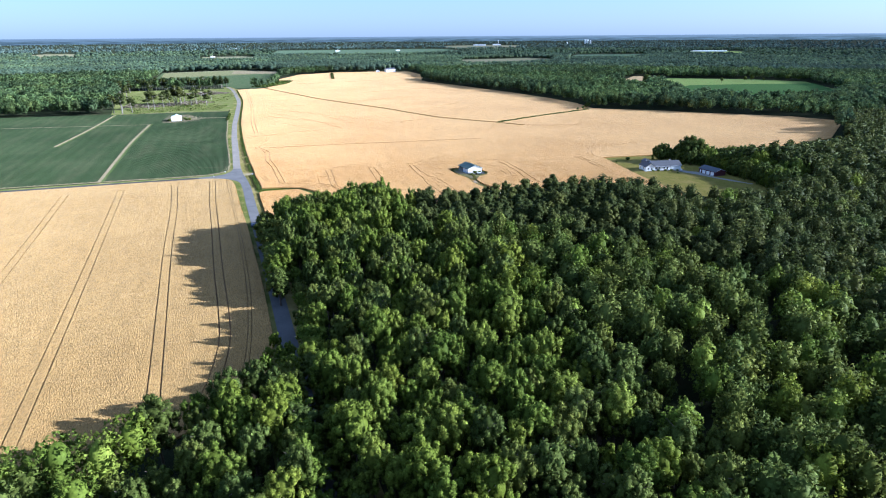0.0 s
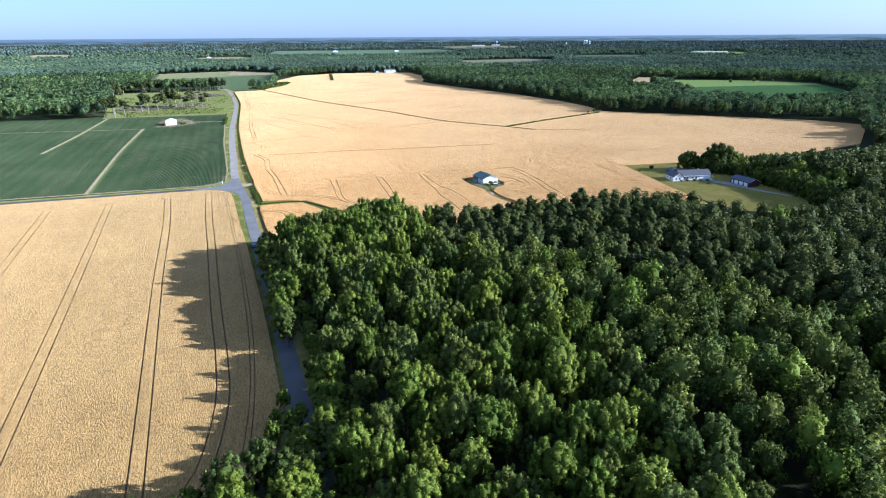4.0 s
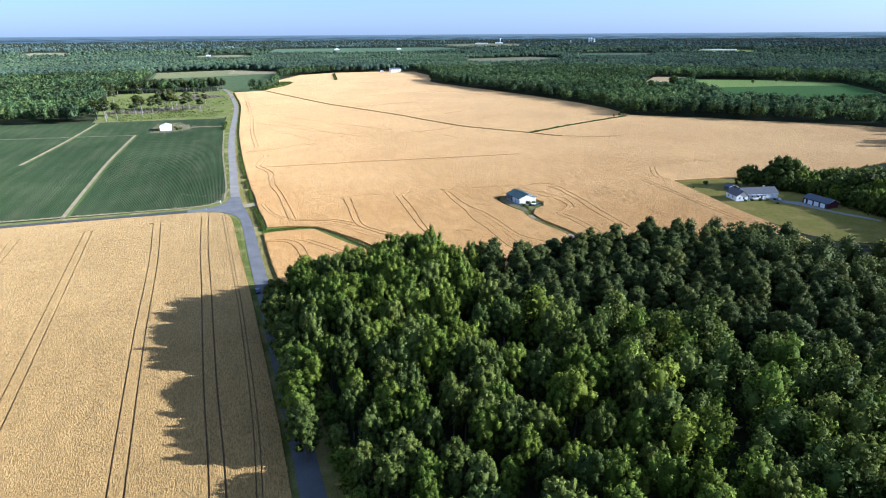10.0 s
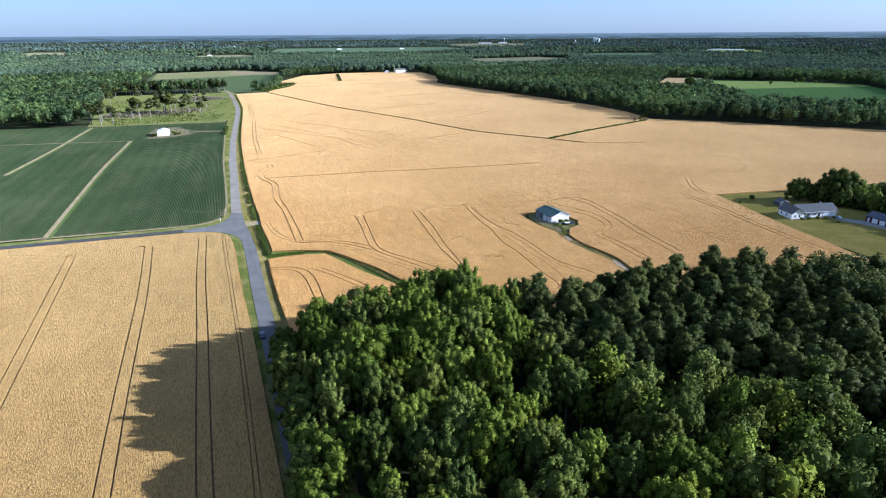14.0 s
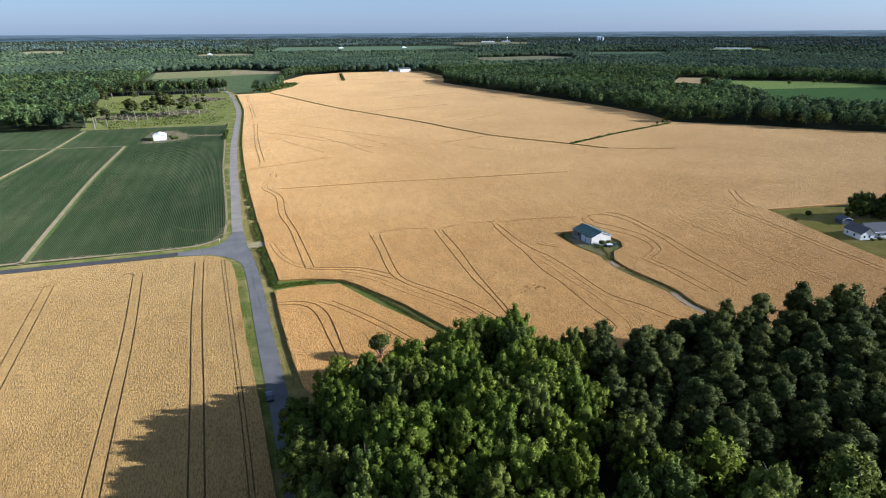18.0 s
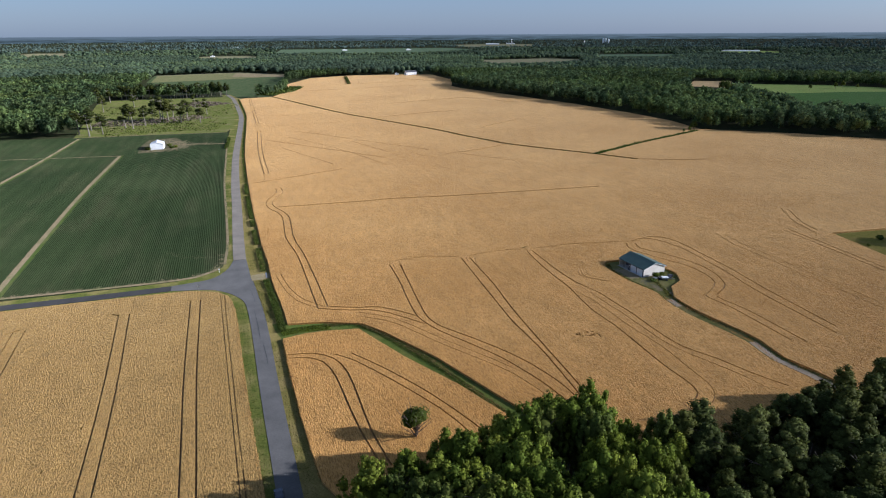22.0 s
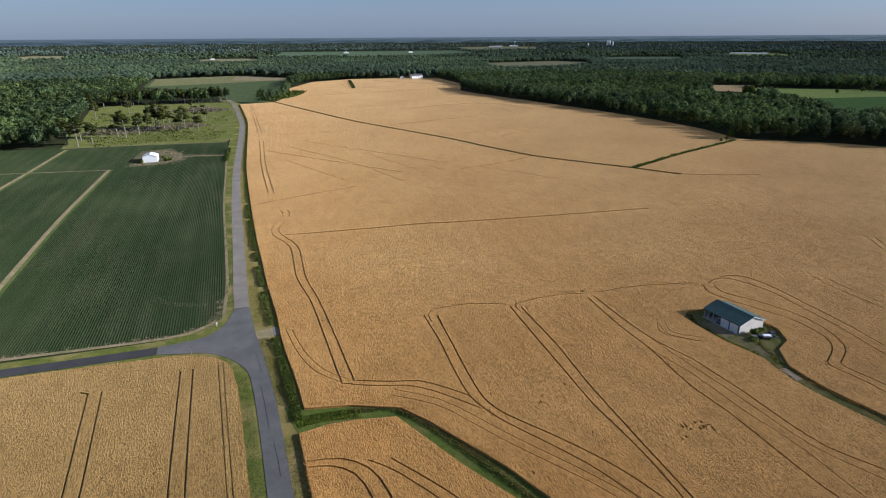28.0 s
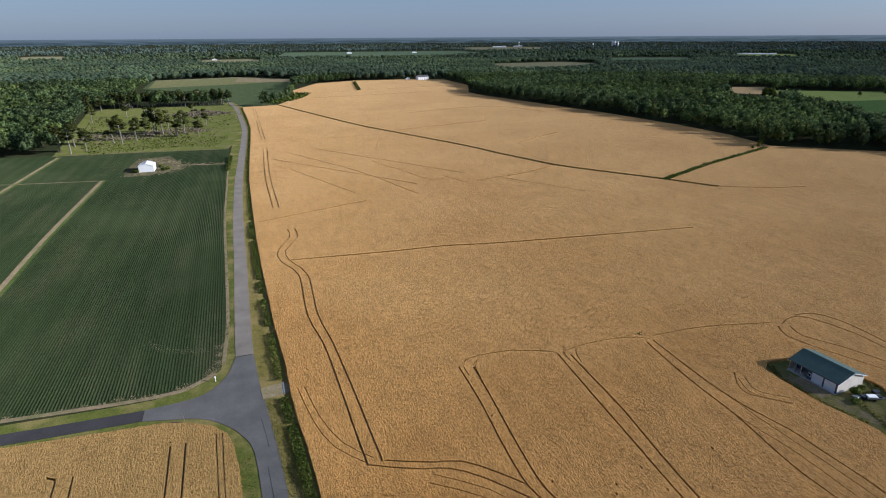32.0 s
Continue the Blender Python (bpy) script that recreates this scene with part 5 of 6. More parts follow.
def bush(x, y, r, h, material, label, leaves=260, leaf=0.25, z=0.0):
    g = np.random.default_rng(int(abs(x * 13 + y * 7)))
    v, f = bush_arrays(g, leaves, leaf, r, h)
    ob = new("bush", np_mesh("bush", v, f, material))
    ob.location = (x, y, z)
    return tagged(ob, label, "bush")


# ---- lone trees with pale bare trunks on the cleared land ----
TALL = Kind("tall_pine", "tall", PINE, BARK_PALE, 24, 700, 0.55, "tall thin pine with a long pale bare trunk on cleared land", 0.42, range(41, 47), 0.5)
g = np.random.default_rng(404)
for x, y, h in ((-128, 842, 25), (-118, 850, 20), (-103, 887, 22), (-95, 879, 24), (-86, 899, 21), (-80, 922, 18), (-72, 939, 27), (-66, 930, 25), (-52, 912, 21), (-46, 930, 23),
                (-32, 904, 20), (-27, 978, 19), (-174, 1152, 22), (-161, 1169, 21), (-140, 860, 23), (-133, 880, 22), (-110, 960, 18), (-90, 1010, 20), (-150, 1050, 21),
                (-75, 945, 26), (-62, 950, 22), (-44, 1060, 18), (-120, 1090, 20)):
    TALL.plant(x, y, h, g, wide=1.85)
for i in range(34):
    TALL.plant(-150 + i * 4.4 + g.uniform(-2, 2), 1212 - 8 * math.sin(i * 0.4) + g.uniform(-5, 5), g.uniform(16, 23), g, wide=1.6,
               label="pine with a bare trunk in the row beyond the clearing")
# Trees round the house and at the far field's rim.
for x, y, h, k in ((292, 364, 13, DULL), (296.5, 365, 14.5, DULL), (300, 362, 10.5, DULL), (304.5, 362, 9.5, DULL), (308, 359, 15.5, DULL), (311.5, 357, 19, DULL), (315, 355.5, 20.3, DULL), (318.5, 353, 17.5, DULL),
                   (322, 350, 13, BRIGHT), (326, 347, 10.5, DULL), (331, 344, 11.5, DULL), (335.5, 341, 13.4, BRIGHT), (340, 338, 12.6, DULL), (310, 351, 10, DULL), (324, 332, 11, DULL), (345, 340, 11, DULL)):
    k.plant(x, y, h * 1.32, g, z=-0.33 * h, wide=1.35, label="dark rounded shade tree behind the white house")
for x, y, h in ((315, 346, 11), (311, 341, 10), (319, 340, 12), (313, 334, 11), (309, 331, 9), (317, 328, 12), (311.5, 325, 11.5), (309.5, 318, 11), (315, 316, 13), (310, 311, 12), (316, 307, 14),
                (309, 304, 12), (312, 298, 13.5), (307, 294, 12), (311, 288, 14), (305.5, 285, 12.5), (308, 278, 14), (302.5, 276, 12), (305, 270, 14), (299, 267.5, 12.5), (303, 262, 14), (296, 260, 13), (310, 266, 15)):
    (DULL if g.uniform() < 0.8 else BRIGHT).plant(x, y, h * 1.5, g, z=-0.5 * h, wide=1.15, label="dark shade tree close behind the garage and the drive")
side_x, side_y = scatter([(311, 327), (316, 305), (323, 292), (318, 276), (330, 262), (350, 270), (356, 328), (330, 331)], 6.0, g)
for x, y in zip(side_x, side_y):
    (DULL if g.uniform() < 0.7 else BRIGHT).plant(float(x), float(y), float(g.uniform(16, 22)), g, z=-5.0, wide=1.2, label="shade tree in the wood beside the red garage")
belt_x, belt_y = scatter([(302, 350), (312, 337), (318, 329), (345, 329), (382, 333), (382, 350), (340, 362), (306, 366)], 6.2, g)
for x, y in zip(belt_x, belt_y):
    DULL.plant(float(x), float(y), float(g.uniform(11.5, 16.0)), g, z=-4.5, wide=1.25, label="dark shade tree in the belt behind the house")
for x, y, h in ((738, 968, 19), (726, 946, 21), (734, 924, 20), (714, 932, 18), (702, 908, 20), (690, 884, 18), (676, 858, 17), (662, 836, 19), (655, 812, 17)):
    DULL.plant(x, y, h, g, wide=1.35, label="tall dark tree in the clump beside the far meadow")
for x, y, h in ((895, 943, 10), (957, 948, 11), (975, 950, 13), (990, 935, 8), (1040, 925, 14), (1060, 915, 12), (1085, 930, 12)):
    DULL.plant(x, y, h, g, wide=1.3, label="lone round tree standing in the far meadow")
for x, y, h in ((5.2, 172, 7), (3.0, 166, 6), (6.5, 160, 9), (8.5, 165, 7), (2, 158, 8), (7, 150, 11)):
    BRIGHT.plant(x, y, h, g, wide=1.1, label="young bright green tree beside the shaded road")
for x, y, h in ((423, 670, 7), (415, 664, 5), (428, 673, 9), (405, 660, 4)):
    DULL.plant(x, y, h, g, wide=1.4, label="scrubby tree at the end of the field ditch")

# The half-bare shrub at the rim of the small wheat field.
shrub = thing("half_bare_shrub", pose(35.8, 312.6, 0), "half-bare dark green shrub in the wheat's shaded rim", "shrub")
gs = np.random.default_rng(9)
bm = bmesh.new()
for i in range(34):
    a = gs.uniform(0, math.tau)
    w = gs.uniform(0.6, 2.6)
    tube((0, 0, 0.2 + gs.uniform(0, 2)), (w * math.cos(a), w * math.sin(a), gs.uniform(2.5, 6.2)), 0.07, 0.02, 4, bm)
part("twigs", bm, DEAD, shrub, "dead grey brown twigs")
v, f = bush_arrays(gs, 900, 0.17, 2.4, 3.0)
ob = new("leaves", np_mesh("leaves", v + (0, 0, 2.2), f, OAK))
ob.parent = shrub
shrub.scale = (1.7, 1.55, 1.5)


# ---- the green-roofed shed ----
def gable_walls(ob, w, l, eave, ridge, material, t=0.15, name="wall"):
    """Four walls of a gabled building, w across x, l along y, about the middle of its floor."""
    hw, hl = w / 2, l / 2
    for s in (-1, 1):
        part(name, box(min(s * hw, s * (hw - t)), max(s * hw, s * (hw - t)), -hl, hl, 0, eave), material, ob)
        y0, y1 = sorted((s * hl, s * (hl - t)))
        part(name, prism([(-hw + t, 0), (hw - t, 0), (hw - t, eave), (0, ridge), (-hw + t, eave)], y0, y1), material, ob)


def gable_roof(ob, w, l, eave, ridge, material, over=0.5, t=0.14, seams=0, fascia=WHITE):
    hw, hl = w / 2 + over, l / 2 + over
    drop = over * (ridge - eave) / (w / 2)
    for s in (-1, 1):
        p = [(0, ridge + 0.05), (s * hw, eave - drop + 0.05), (s * hw, eave - drop + 0.05 + t), (0, ridge + 0.05 + t)]
        slope = part("roof_slope", prism(p, -hl, hl), material, ob)
        for k in range(seams):
            y = -hl + (k + 0.5) * 2 * hl / seams
            q = [(x, z + t - 0.01) for x, z in (p[0], p[1])] + [(x, z + t + 0.04) for x, z in (p[1], p[0])]
            part("roof_seam", prism(q, y - 0.03, y + 0.03), material, slope)
        part("fascia", prism([(0, ridge - 0.1), (s * hw, eave - drop - 0.1), (s * hw, eave - drop + 0.06), (0, ridge + 0.06)], -hl - 0.05, -hl - 0.003), fascia, ob, "pale fascia board")
    part("ridge_cap", tube((0, -hl, ridge + 0.05 + t), (0, hl, ridge + 0.05 + t), 0.09, 0.09, 6), material, ob)


def window(parent, x0, x1, y0, y1, z0, z1, out, axis="y"):
    """A window with a frame and a pane on a wall; out: how far and which way it stands out."""
    lo, hi = sorted((0, out))
    if axis == "y":
        w = part("window", box(x0, x1, y0 + lo, y0 + hi, z0, z1), WHITE, parent, "white framed window")
        part("pane", box(x0 + 0.08, x1 - 0.08, y0 + out, y0 + out * 1.3, z0 + 0.08, z1 - 0.08), GLASS, w)
    else:
        w = part("window", box(x0 + lo, x0 + hi, y0, y1, z0, z1), WHITE, parent, "white framed window")
        part("pane", box(x0 + out, x0 + out * 1.3, y0 + 0.08, y1 - 0.08, z0 + 0.08, z1 - 0.08), GLASS, w)


# Dark blue walls: the shed side's shade is part of this colour.
SLATE = plain("slate_shade_metal", (0.065, 0.075, 0.095), (0.05, 0.058, 0.075), 0.8, 0.5)
shed = thing("green_roofed_shed", pose(151.2, 383.4, 0.05, 0, 0, 5), "cream metal farm shed with a dark green roof and white doors", "shed")
part("floor_slab", box(-5.9, 5.6, -7.1, 7.1, -0.1, 0.06), CONCRETE, shed)
part("wall", prism([(-5.2, 0.06), (5.2, 0.06), (5.2, 3.2), (0, 5.1), (-5.2, 3.2)], -6.9, -6.75), CREAM, shed)
part("wall", prism([(-5.2, 0.06), (5.2, 0.06), (5.2, 3.2), (0, 5.1), (-5.2, 3.2)], 6.75, 6.9), CREAM, shed)
part("wall", box(5.2, 5.35, -6.9, 6.9, 0.06, 3.2), CREAM, shed)
part("side_wall", box(-5.35, -5.2, -6.9, 1.6, 0.06, 3.2), SLATE, shed, "side wall in dark slate blue that includes its shade")
part("porch_wall", box(-2.2, -2.05, 1.6, 6.75, 0.06, 4.2), SLATE, shed)
part("porch_wall", box(-5.2, -2.2, 1.45, 1.6, 0.06, 3.2), SLATE, shed)
for y in (-4.9, -1.4):
    d = part("garage_door", box(-5.44, -5.36, y - 1.5, y + 1.5, 0.08, 2.75), SHADED_DOOR, shed, "white panelled garage door in a bluish shade tone")
    for k in range(4):
        part("panel", box(-5.47, -5.44, y - 1.42, y + 1.42, 0.16 + k * 0.65, 0.72 + k * 0.65), SHADED_DOOR, d)
for y in (3.4, 5.2, 6.8):
    part("post", box(-5.35, -5.2, y - 0.08, y + 0.08, 0.06, 3.15), CREAM, shed)
window(shed, -5.36, -5.36, 0.35, 1.25, 1.1, 2.1, -0.05, "x")
gable_roof(shed, 10.6, 13.8, 3.2, 5.1, GREEN_ROOF, 0.45, seams=14, fascia=WHITE_ROOF)
gw = np.random.default_rng(616)
blades("yard_weeds", [(144, 358), (147, 366), (149, 372.5), (158.5, 374), (160, 384)], -0.6, 1.2, 1100, 0.5, 0.22, WEED, "tall yellow green weeds in the shed yard", "weeds", gw, 0.05)
blades("yard_weeds", [(142, 364), (139.6, 374), (139, 386), (142, 393)], -1.0, 1.0, 900, 0.5, 0.22, WEED, "tall yellow green weeds in the shed yard", "weeds", gw, 0.05)
blades("wheat_rim", [(138.3, 391), (138.3, 374), (140.5, 365), (141.6, 357), (144, 340), (145, 322), (143, 310), (145, 296)], -0.5, 0.5, 1500, 0.9, 0.13, WHEAT, "ragged standing ears at the wheat's edge", "wheat", gw, 0.15)
blades("wheat_rim", [(158.4, 391), (160, 380), (160.4, 373), (157, 367), (150, 363), (148, 350), (148.4, 322), (146.6, 310), (149, 296)], -0.5, 0.5, 1500, 0.9, 0.13, WHEAT, "ragged standing ears at the wheat's edge", "wheat", gw, 0.15)
sheet("shed_yard", SHED_YARD, 0.05, WEEDY, "weedy grass round the farm shed", "grass")
sheet("shed_yard", band(SHED_DRIVE, -2.3, 2.5), 0.046, WEEDY, "grassy margins of the shed drive", "grass")
n_drive = len(SHED_DRIVE)
for a, b in ((0.0, 0.60), (0.83, 0.91)):
    seg = SHED_DRIVE[int(a * n_drive):int(b * n_drive)]
    sheet("gravel_drive", band(seg, -1.1, 1.2), 0.10, GRAVEL, "pale gravel drive to the farm shed", "drive")
sheet("shed_apron", [(141.5, 376), (146.8, 376.5), (146.3, 386), (141, 385)], 0.07, DIRT, "bare ground before the shed doors", "ground")
bush(151.0, 374.6, 1.5, 2.0, HEDGE, "dark green shrub against the shed's gable wall", 500, 0.2, 0.05)
bush(154.8, 375.4, 1.0, 1.4, OAK, "small rounded shrub beside the shed", 260, 0.18, 0.05)
bush(147.8, 371.4, 1.6, 0.9, HEDGE, "low yellowish weeds by the shed drive", 300, 0.2, 0.05)
trailer = thing("utility_trailer", pose(153.4, 371.0, 0.08, 0, 0, -22), "low trailer loaded with pale boards beside the shed", "trailer")
part("deck", box(-2.0, 2.0, -0.95, 0.95, 0.55, 0.68), METAL, trailer)
for s in (-1, 1):
    part("side_rail", box(-2.0, 2.0, s * 0.95 - 0.04, s * 0.95 + 0.04, 0.68, 1.0), METAL, trailer)
    w = part("wheel", tube((-0.2, s * 1.02, 0.33), (-0.2, s * 1.24, 0.33), 0.33, 0.33, 14), RUBBER, trailer)
    part("rim", tube((-0.2, s * 1.2, 0.33), (-0.2, s * 1.27, 0.33), 0.18, 0.18, 10), METAL, w)
part("load", box(-1.8, 0.6, -0.8, 0.8, 0.70, 1.15, bevel=0.04), WHITE, trailer, "stack of pale boards")
part("load_crate", box(0.8, 1.7, -0.7, 0.5, 0.70, 1.2, bevel=0.04), DARK, trailer, "dark crate")
part("drawbar", box(2.0, 3.2, -0.06, 0.06, 0.5, 0.62), METAL, trailer)
for i, (x, y, sx, sy, h, m) in enumerate(((156.6, 372.9, 0.9, 0.6, 0.9, DARK), (149.9, 372.9, 1.2, 0.7, 0.8, METAL), (151.2, 372.2, 0.7, 0.7, 1.0, DARK))):
    ob = part("crate", box(-sx, sx, -sy, sy, 0, h, bevel=0.05), m, None)
    ob.location = (x, y, 0.05)
    tagged(ob, "weathered crate among weeds by the shed", "crate")

# ---- the white house and its yard ----
# Drive concrete darker than CONCRETE: tree shade is put into its colour.
DRIVE = plain("shade_darkened_concrete", (0.25, 0.23, 0.20), (0.18, 0.165, 0.14), 1.0, 0.95)
house = thing("white_house", pose(279.5, 342.6, 0.05, 0, 0, -12), "white single-storey house with a grey shingle roof", "house")


part_of = part


def house_block(x0, x1, y0, y1, eave, ridge, nm, turned=None):
    """A gabled block with its ridge along x, unless a turn is given."""
    turned = turned or Matrix.Identity(4)

    def part(name, bm, material, parent, label=""):
        bm.transform(turned)
        return part_of(name, bm, material, parent, label)

    blk = part(nm, box(x0, x1, y0, y1, 0, eave), WHITE, house)
    ym = (y0 + y1) / 2
    for x in (x0, x1 - 0.12):
        bm = bmesh.new()
        a = [bm.verts.new(p) for p in ((x, y0, eave), (x, y1, eave), (x, ym, ridge))]
        b = [bm.verts.new((p.co.x + 0.12, p.co.y, p.co.z)) for p in a]
        bm.faces.new(a)
        bm.faces.new(b[::-1])
        for i in range(3):
            bm.faces.new((a[i], b[i], b[(i + 1) % 3], a[(i + 1) % 3]))
        part("gable", bm, WHITE, blk)
    o, t = 0.5, 0.18
    drop = o * (ridge - eave) / (ym - y0)
    for ys in (y0 - o, y1 + o):
        bm = bmesh.new()
        lo, hi = (min(ys, ym), max(ys, ym))
        q = [(x0 - o, ys, eave - drop), (x1 + o, ys, eave - drop), (x1 + o, ym, ridge), (x0 - o, ym, ridge)]
        a = [bm.verts.new((x, y, z + 0.02)) for x, y, z in q]
        b = [bm.verts.new((x, y, z + 0.02 + t)) for x, y, z in q]
        bm.faces.new(a)
        bm.faces.new(b[::-1])
        for i in range(4):
            bm.faces.new((a[i], b[i], b[(i + 1) % 4], a[(i + 1) % 4]))
        part("roof_slope", bm, GREY_ROOF, blk, "grey shingle roof slope")
    for s in (y0 - o, y1 + o):
        part("gutter", tube((x0 - o, s, eave - drop + 0.1), (x1 + o, s, eave - drop + 0.1), 0.08, 0.08, 6), WHITE, blk)
    return blk


main = house_block(-10, 10.5, -4.3, 4.5, 2.9, 5.6, "main_block")
wing = house_block(-3.4, 6.6, -3.3, 3.3, 2.9, 5.4, "west_wing", Matrix.Translation((-12.7, -3.2, 0)) @ Matrix.Rotation(radians(90), 4, "Z"))
for x in (-7.6, -5.0, -1.6):
    window(main, x - 0.6, x + 0.6, -4.3, 0, 0.9, 2.2, -0.05)
part("front_door", box(0.3, 1.3, -4.36, -4.3, 0.1, 2.2), DARK, main, "dark front door")
for x in (-14.2, -11.8):
    window(wing, x - 0.5, x + 0.5, -6.6, 0, 0.9, 2.2, -0.05)
for y in (-3.4, 0.6):
    window(wing, -16.0, 0, y, y + 1.1, 0.9, 2.1, -0.05, "x")
for x in (4.4, 7.9):
    d = part("garage_door", box(x - 1.45, x + 1.45, -4.37, -4.3, 0.05, 2.35), WHITE, main, "white garage door in the house front")
    for k in range(3):
        part("panel", box(x - 1.35, x + 1.35, -4.40, -4.37, 0.12 + 0.74 * k, 0.80 + 0.74 * k), WHITE, d)
part("porch_slab", box(-9.4, 1.8, -6.4, -4.31, 0, 0.18), CONCRETE, house)
part("porch_roof", box(-9.4, 1.8, -6.5, -4.81, 2.42, 2.55), GREY_ROOF, house)
for x in (-9.2, -5.6, -2.0, 1.6):
    part("porch_post", box(x - 0.08, x + 0.08, -6.4, -6.24, 0.18, 2.42), WHITE, house)
part("chimney", box(4.0, 4.8, 0.4, 1.2, 4.6, 6.3), CONCRETE, house)
for x, y, r in ((271, 336.8, 1.0), (275.5, 335.5, 1.2), (279.5, 334.4, 1.1), (284, 333.4, 0.9), (267, 337.3, 1.0)):
    bush(x, y, r, r * 1.1, OAK, "clipped dark shrub below the white house front", 160, 0.2, 0.04)
bush(274.5, 376, 1.6, 2.8, HEDGE, "rounded green bush on the lawn behind the house", 260, 0.3, 0.04)
bush(262, 372, 1.0, 0.8, OAK, "low dark shrub on the lawn", 120, 0.25, 0.04)
bush(279, 333 - 6, 0.7, 0.6, HEDGE, "small shrub on the front lawn", 100, 0.2, 0.04)

garage = thing("red_garage", pose(298.6, 317.5, 0.05, 0, 0, 1), "long dark red garage with a slate roof and white doors", "garage")
gable_walls(garage, 8.4, 14.5, 2.9, 4.6, RED)
gable_roof(garage, 8.4, 14.5, 2.9, 4.6, SLATE_ROOF, 0.4)
for y in (-4.6, -0.9, 2.8):
    d = part("garage_door", box(-4.27, -4.2, y - 1.35, y + 1.35, 0.05, 2.3), WHITE, garage, "white garage door")
    for k in range(3):
        part("panel", box(-4.30, -4.27, y - 1.25, y + 1.25, 0.12 + 0.73 * k, 0.78 + 0.73 * k), WHITE, d)
part("side_door", box(-4.26, -4.2, 5.4, 6.3, 0.05, 2.1), WHITE, garage, "white side door")
toolshed = thing("garden_shed", pose(279, 360.5, 0.05, 0, 0, -12), "small grey garden shed with a dark roof behind the house", "shed")
gable_walls(toolshed, 5.5, 4.5, 2.3, 3.4, SLATE)
gable_roof(toolshed, 5.5, 4.5, 2.3, 3.4, SLATE_ROOF, 0.3)
sheet("house_drive", [(282, 337.2), (287.5, 336), (290, 329), (293.8, 326), (294, 309), (297.5, 299), (302, 286), (300, 285), (294.5, 297), (291, 308), (288, 320), (283, 331)], 0.09, DRIVE,
      "concrete driveway between house and garage, darkened as in tree shade", "driveway", 0.06)


def car(m, paint, label):
    c = thing("parked_car", m, label, "car")
    bm = bmesh.new()
    side = [(-2.2, 0.35), (2.2, 0.35), (2.25, 0.75), (1.15, 0.92), (0.55, 1.42), (-1.0, 1.45), (-1.75, 0.98), (-2.25, 0.85)]
    a = [bm.verts.new((x, -0.88 if z < 1.2 else -0.68, z)) for x, z in side]
    b = [bm.verts.new((x, 0.88 if z < 1.2 else 0.68, z)) for x, z in side]
    for i in range(8):
        bm.faces.new((a[i], a[(i + 1) % 8], b[(i + 1) % 8], b[i]))
    bm.faces.new(a[::-1])
    bm.faces.new(b)
    bmesh.ops.bevel(bm, geom=bm.edges[:], offset=0.06, segments=2, affect="EDGES")
    part("body", bm, paint, c)
    for s in (-1, 1):
        part("side_window", prism([(-1.35, 1.02), (0.85, 1.02), (0.45, 1.36), (-0.95, 1.38)], s * 0.79 - 0.04, s * 0.79 + 0.04), GLASS, c)
        for x in (-1.35, 1.4):
            w = part("wheel", tube((x, s * 0.72, 0.32), (x, s * 0.92, 0.32), 0.32, 0.32, 16), RUBBER, c)
            part("rim", tube((x, s * 0.9, 0.32), (x, s * 0.935, 0.32), 0.19, 0.19, 10), METAL, w)
        part("headlight", box(2.16, 2.27, s * 0.62 - 0.16, s * 0.62 + 0.16, 0.62, 0.74), GLASS, c)
        part("tail_light", box(-2.28, -2.2, s * 0.66 - 0.12, s * 0.66 + 0.12, 0.70, 0.84), RED, c)
    part("windscreen", box(0.72, 0.80, -0.6, 0.6, 1.0, 1.28), GLASS, c)
    return c


car(pose(4.1, 303.6, 0.08, 0, 0, 93), CARPAINT, "dark car parked on the shaded road shoulder")
car(pose(285.5, 332.2, 0.1, 0, 0, 60), SILVER, "silver car parked on the driveway by the house")

# ---- the white barn in the soybeans ----
sheet("barn_yard", [(-73, 730), (-75, 752), (-74, 775), (-72, 797), (-60, 801), (-50, 804), (-45, 790), (-41, 770), (-36, 758), (-37, 748), (-47, 740), (-58, 731)], 0.14, BARN_GROUND, "bare dry ground round the white barn", "ground")
barn = thing("white_barn", pose(-60, 749.5, 0.1), "small white metal barn with a low gable roof", "barn")
gable_walls(barn, 10, 12.5, 4.2, 5.9, WHITE)
gable_roof(barn, 10, 12.5, 4.2, 5.9, WHITE_ROOF, 0.25, seams=8)
d = part("barn_door", box(-1.8, 1.8, -6.32, -6.26, 0.05, 3.2), WHITE, barn, "white sliding barn door")
for x, y, r in ((-68, 745, 2.2), (-66, 742, 1.5), (-49, 746, 2.4), (-46, 748, 1.8), (-52, 760, 2.0)):
    bush(x, y, r, 1.8, OAK, "dark brush heap beside the white barn", 200, 0.4, 0.12)

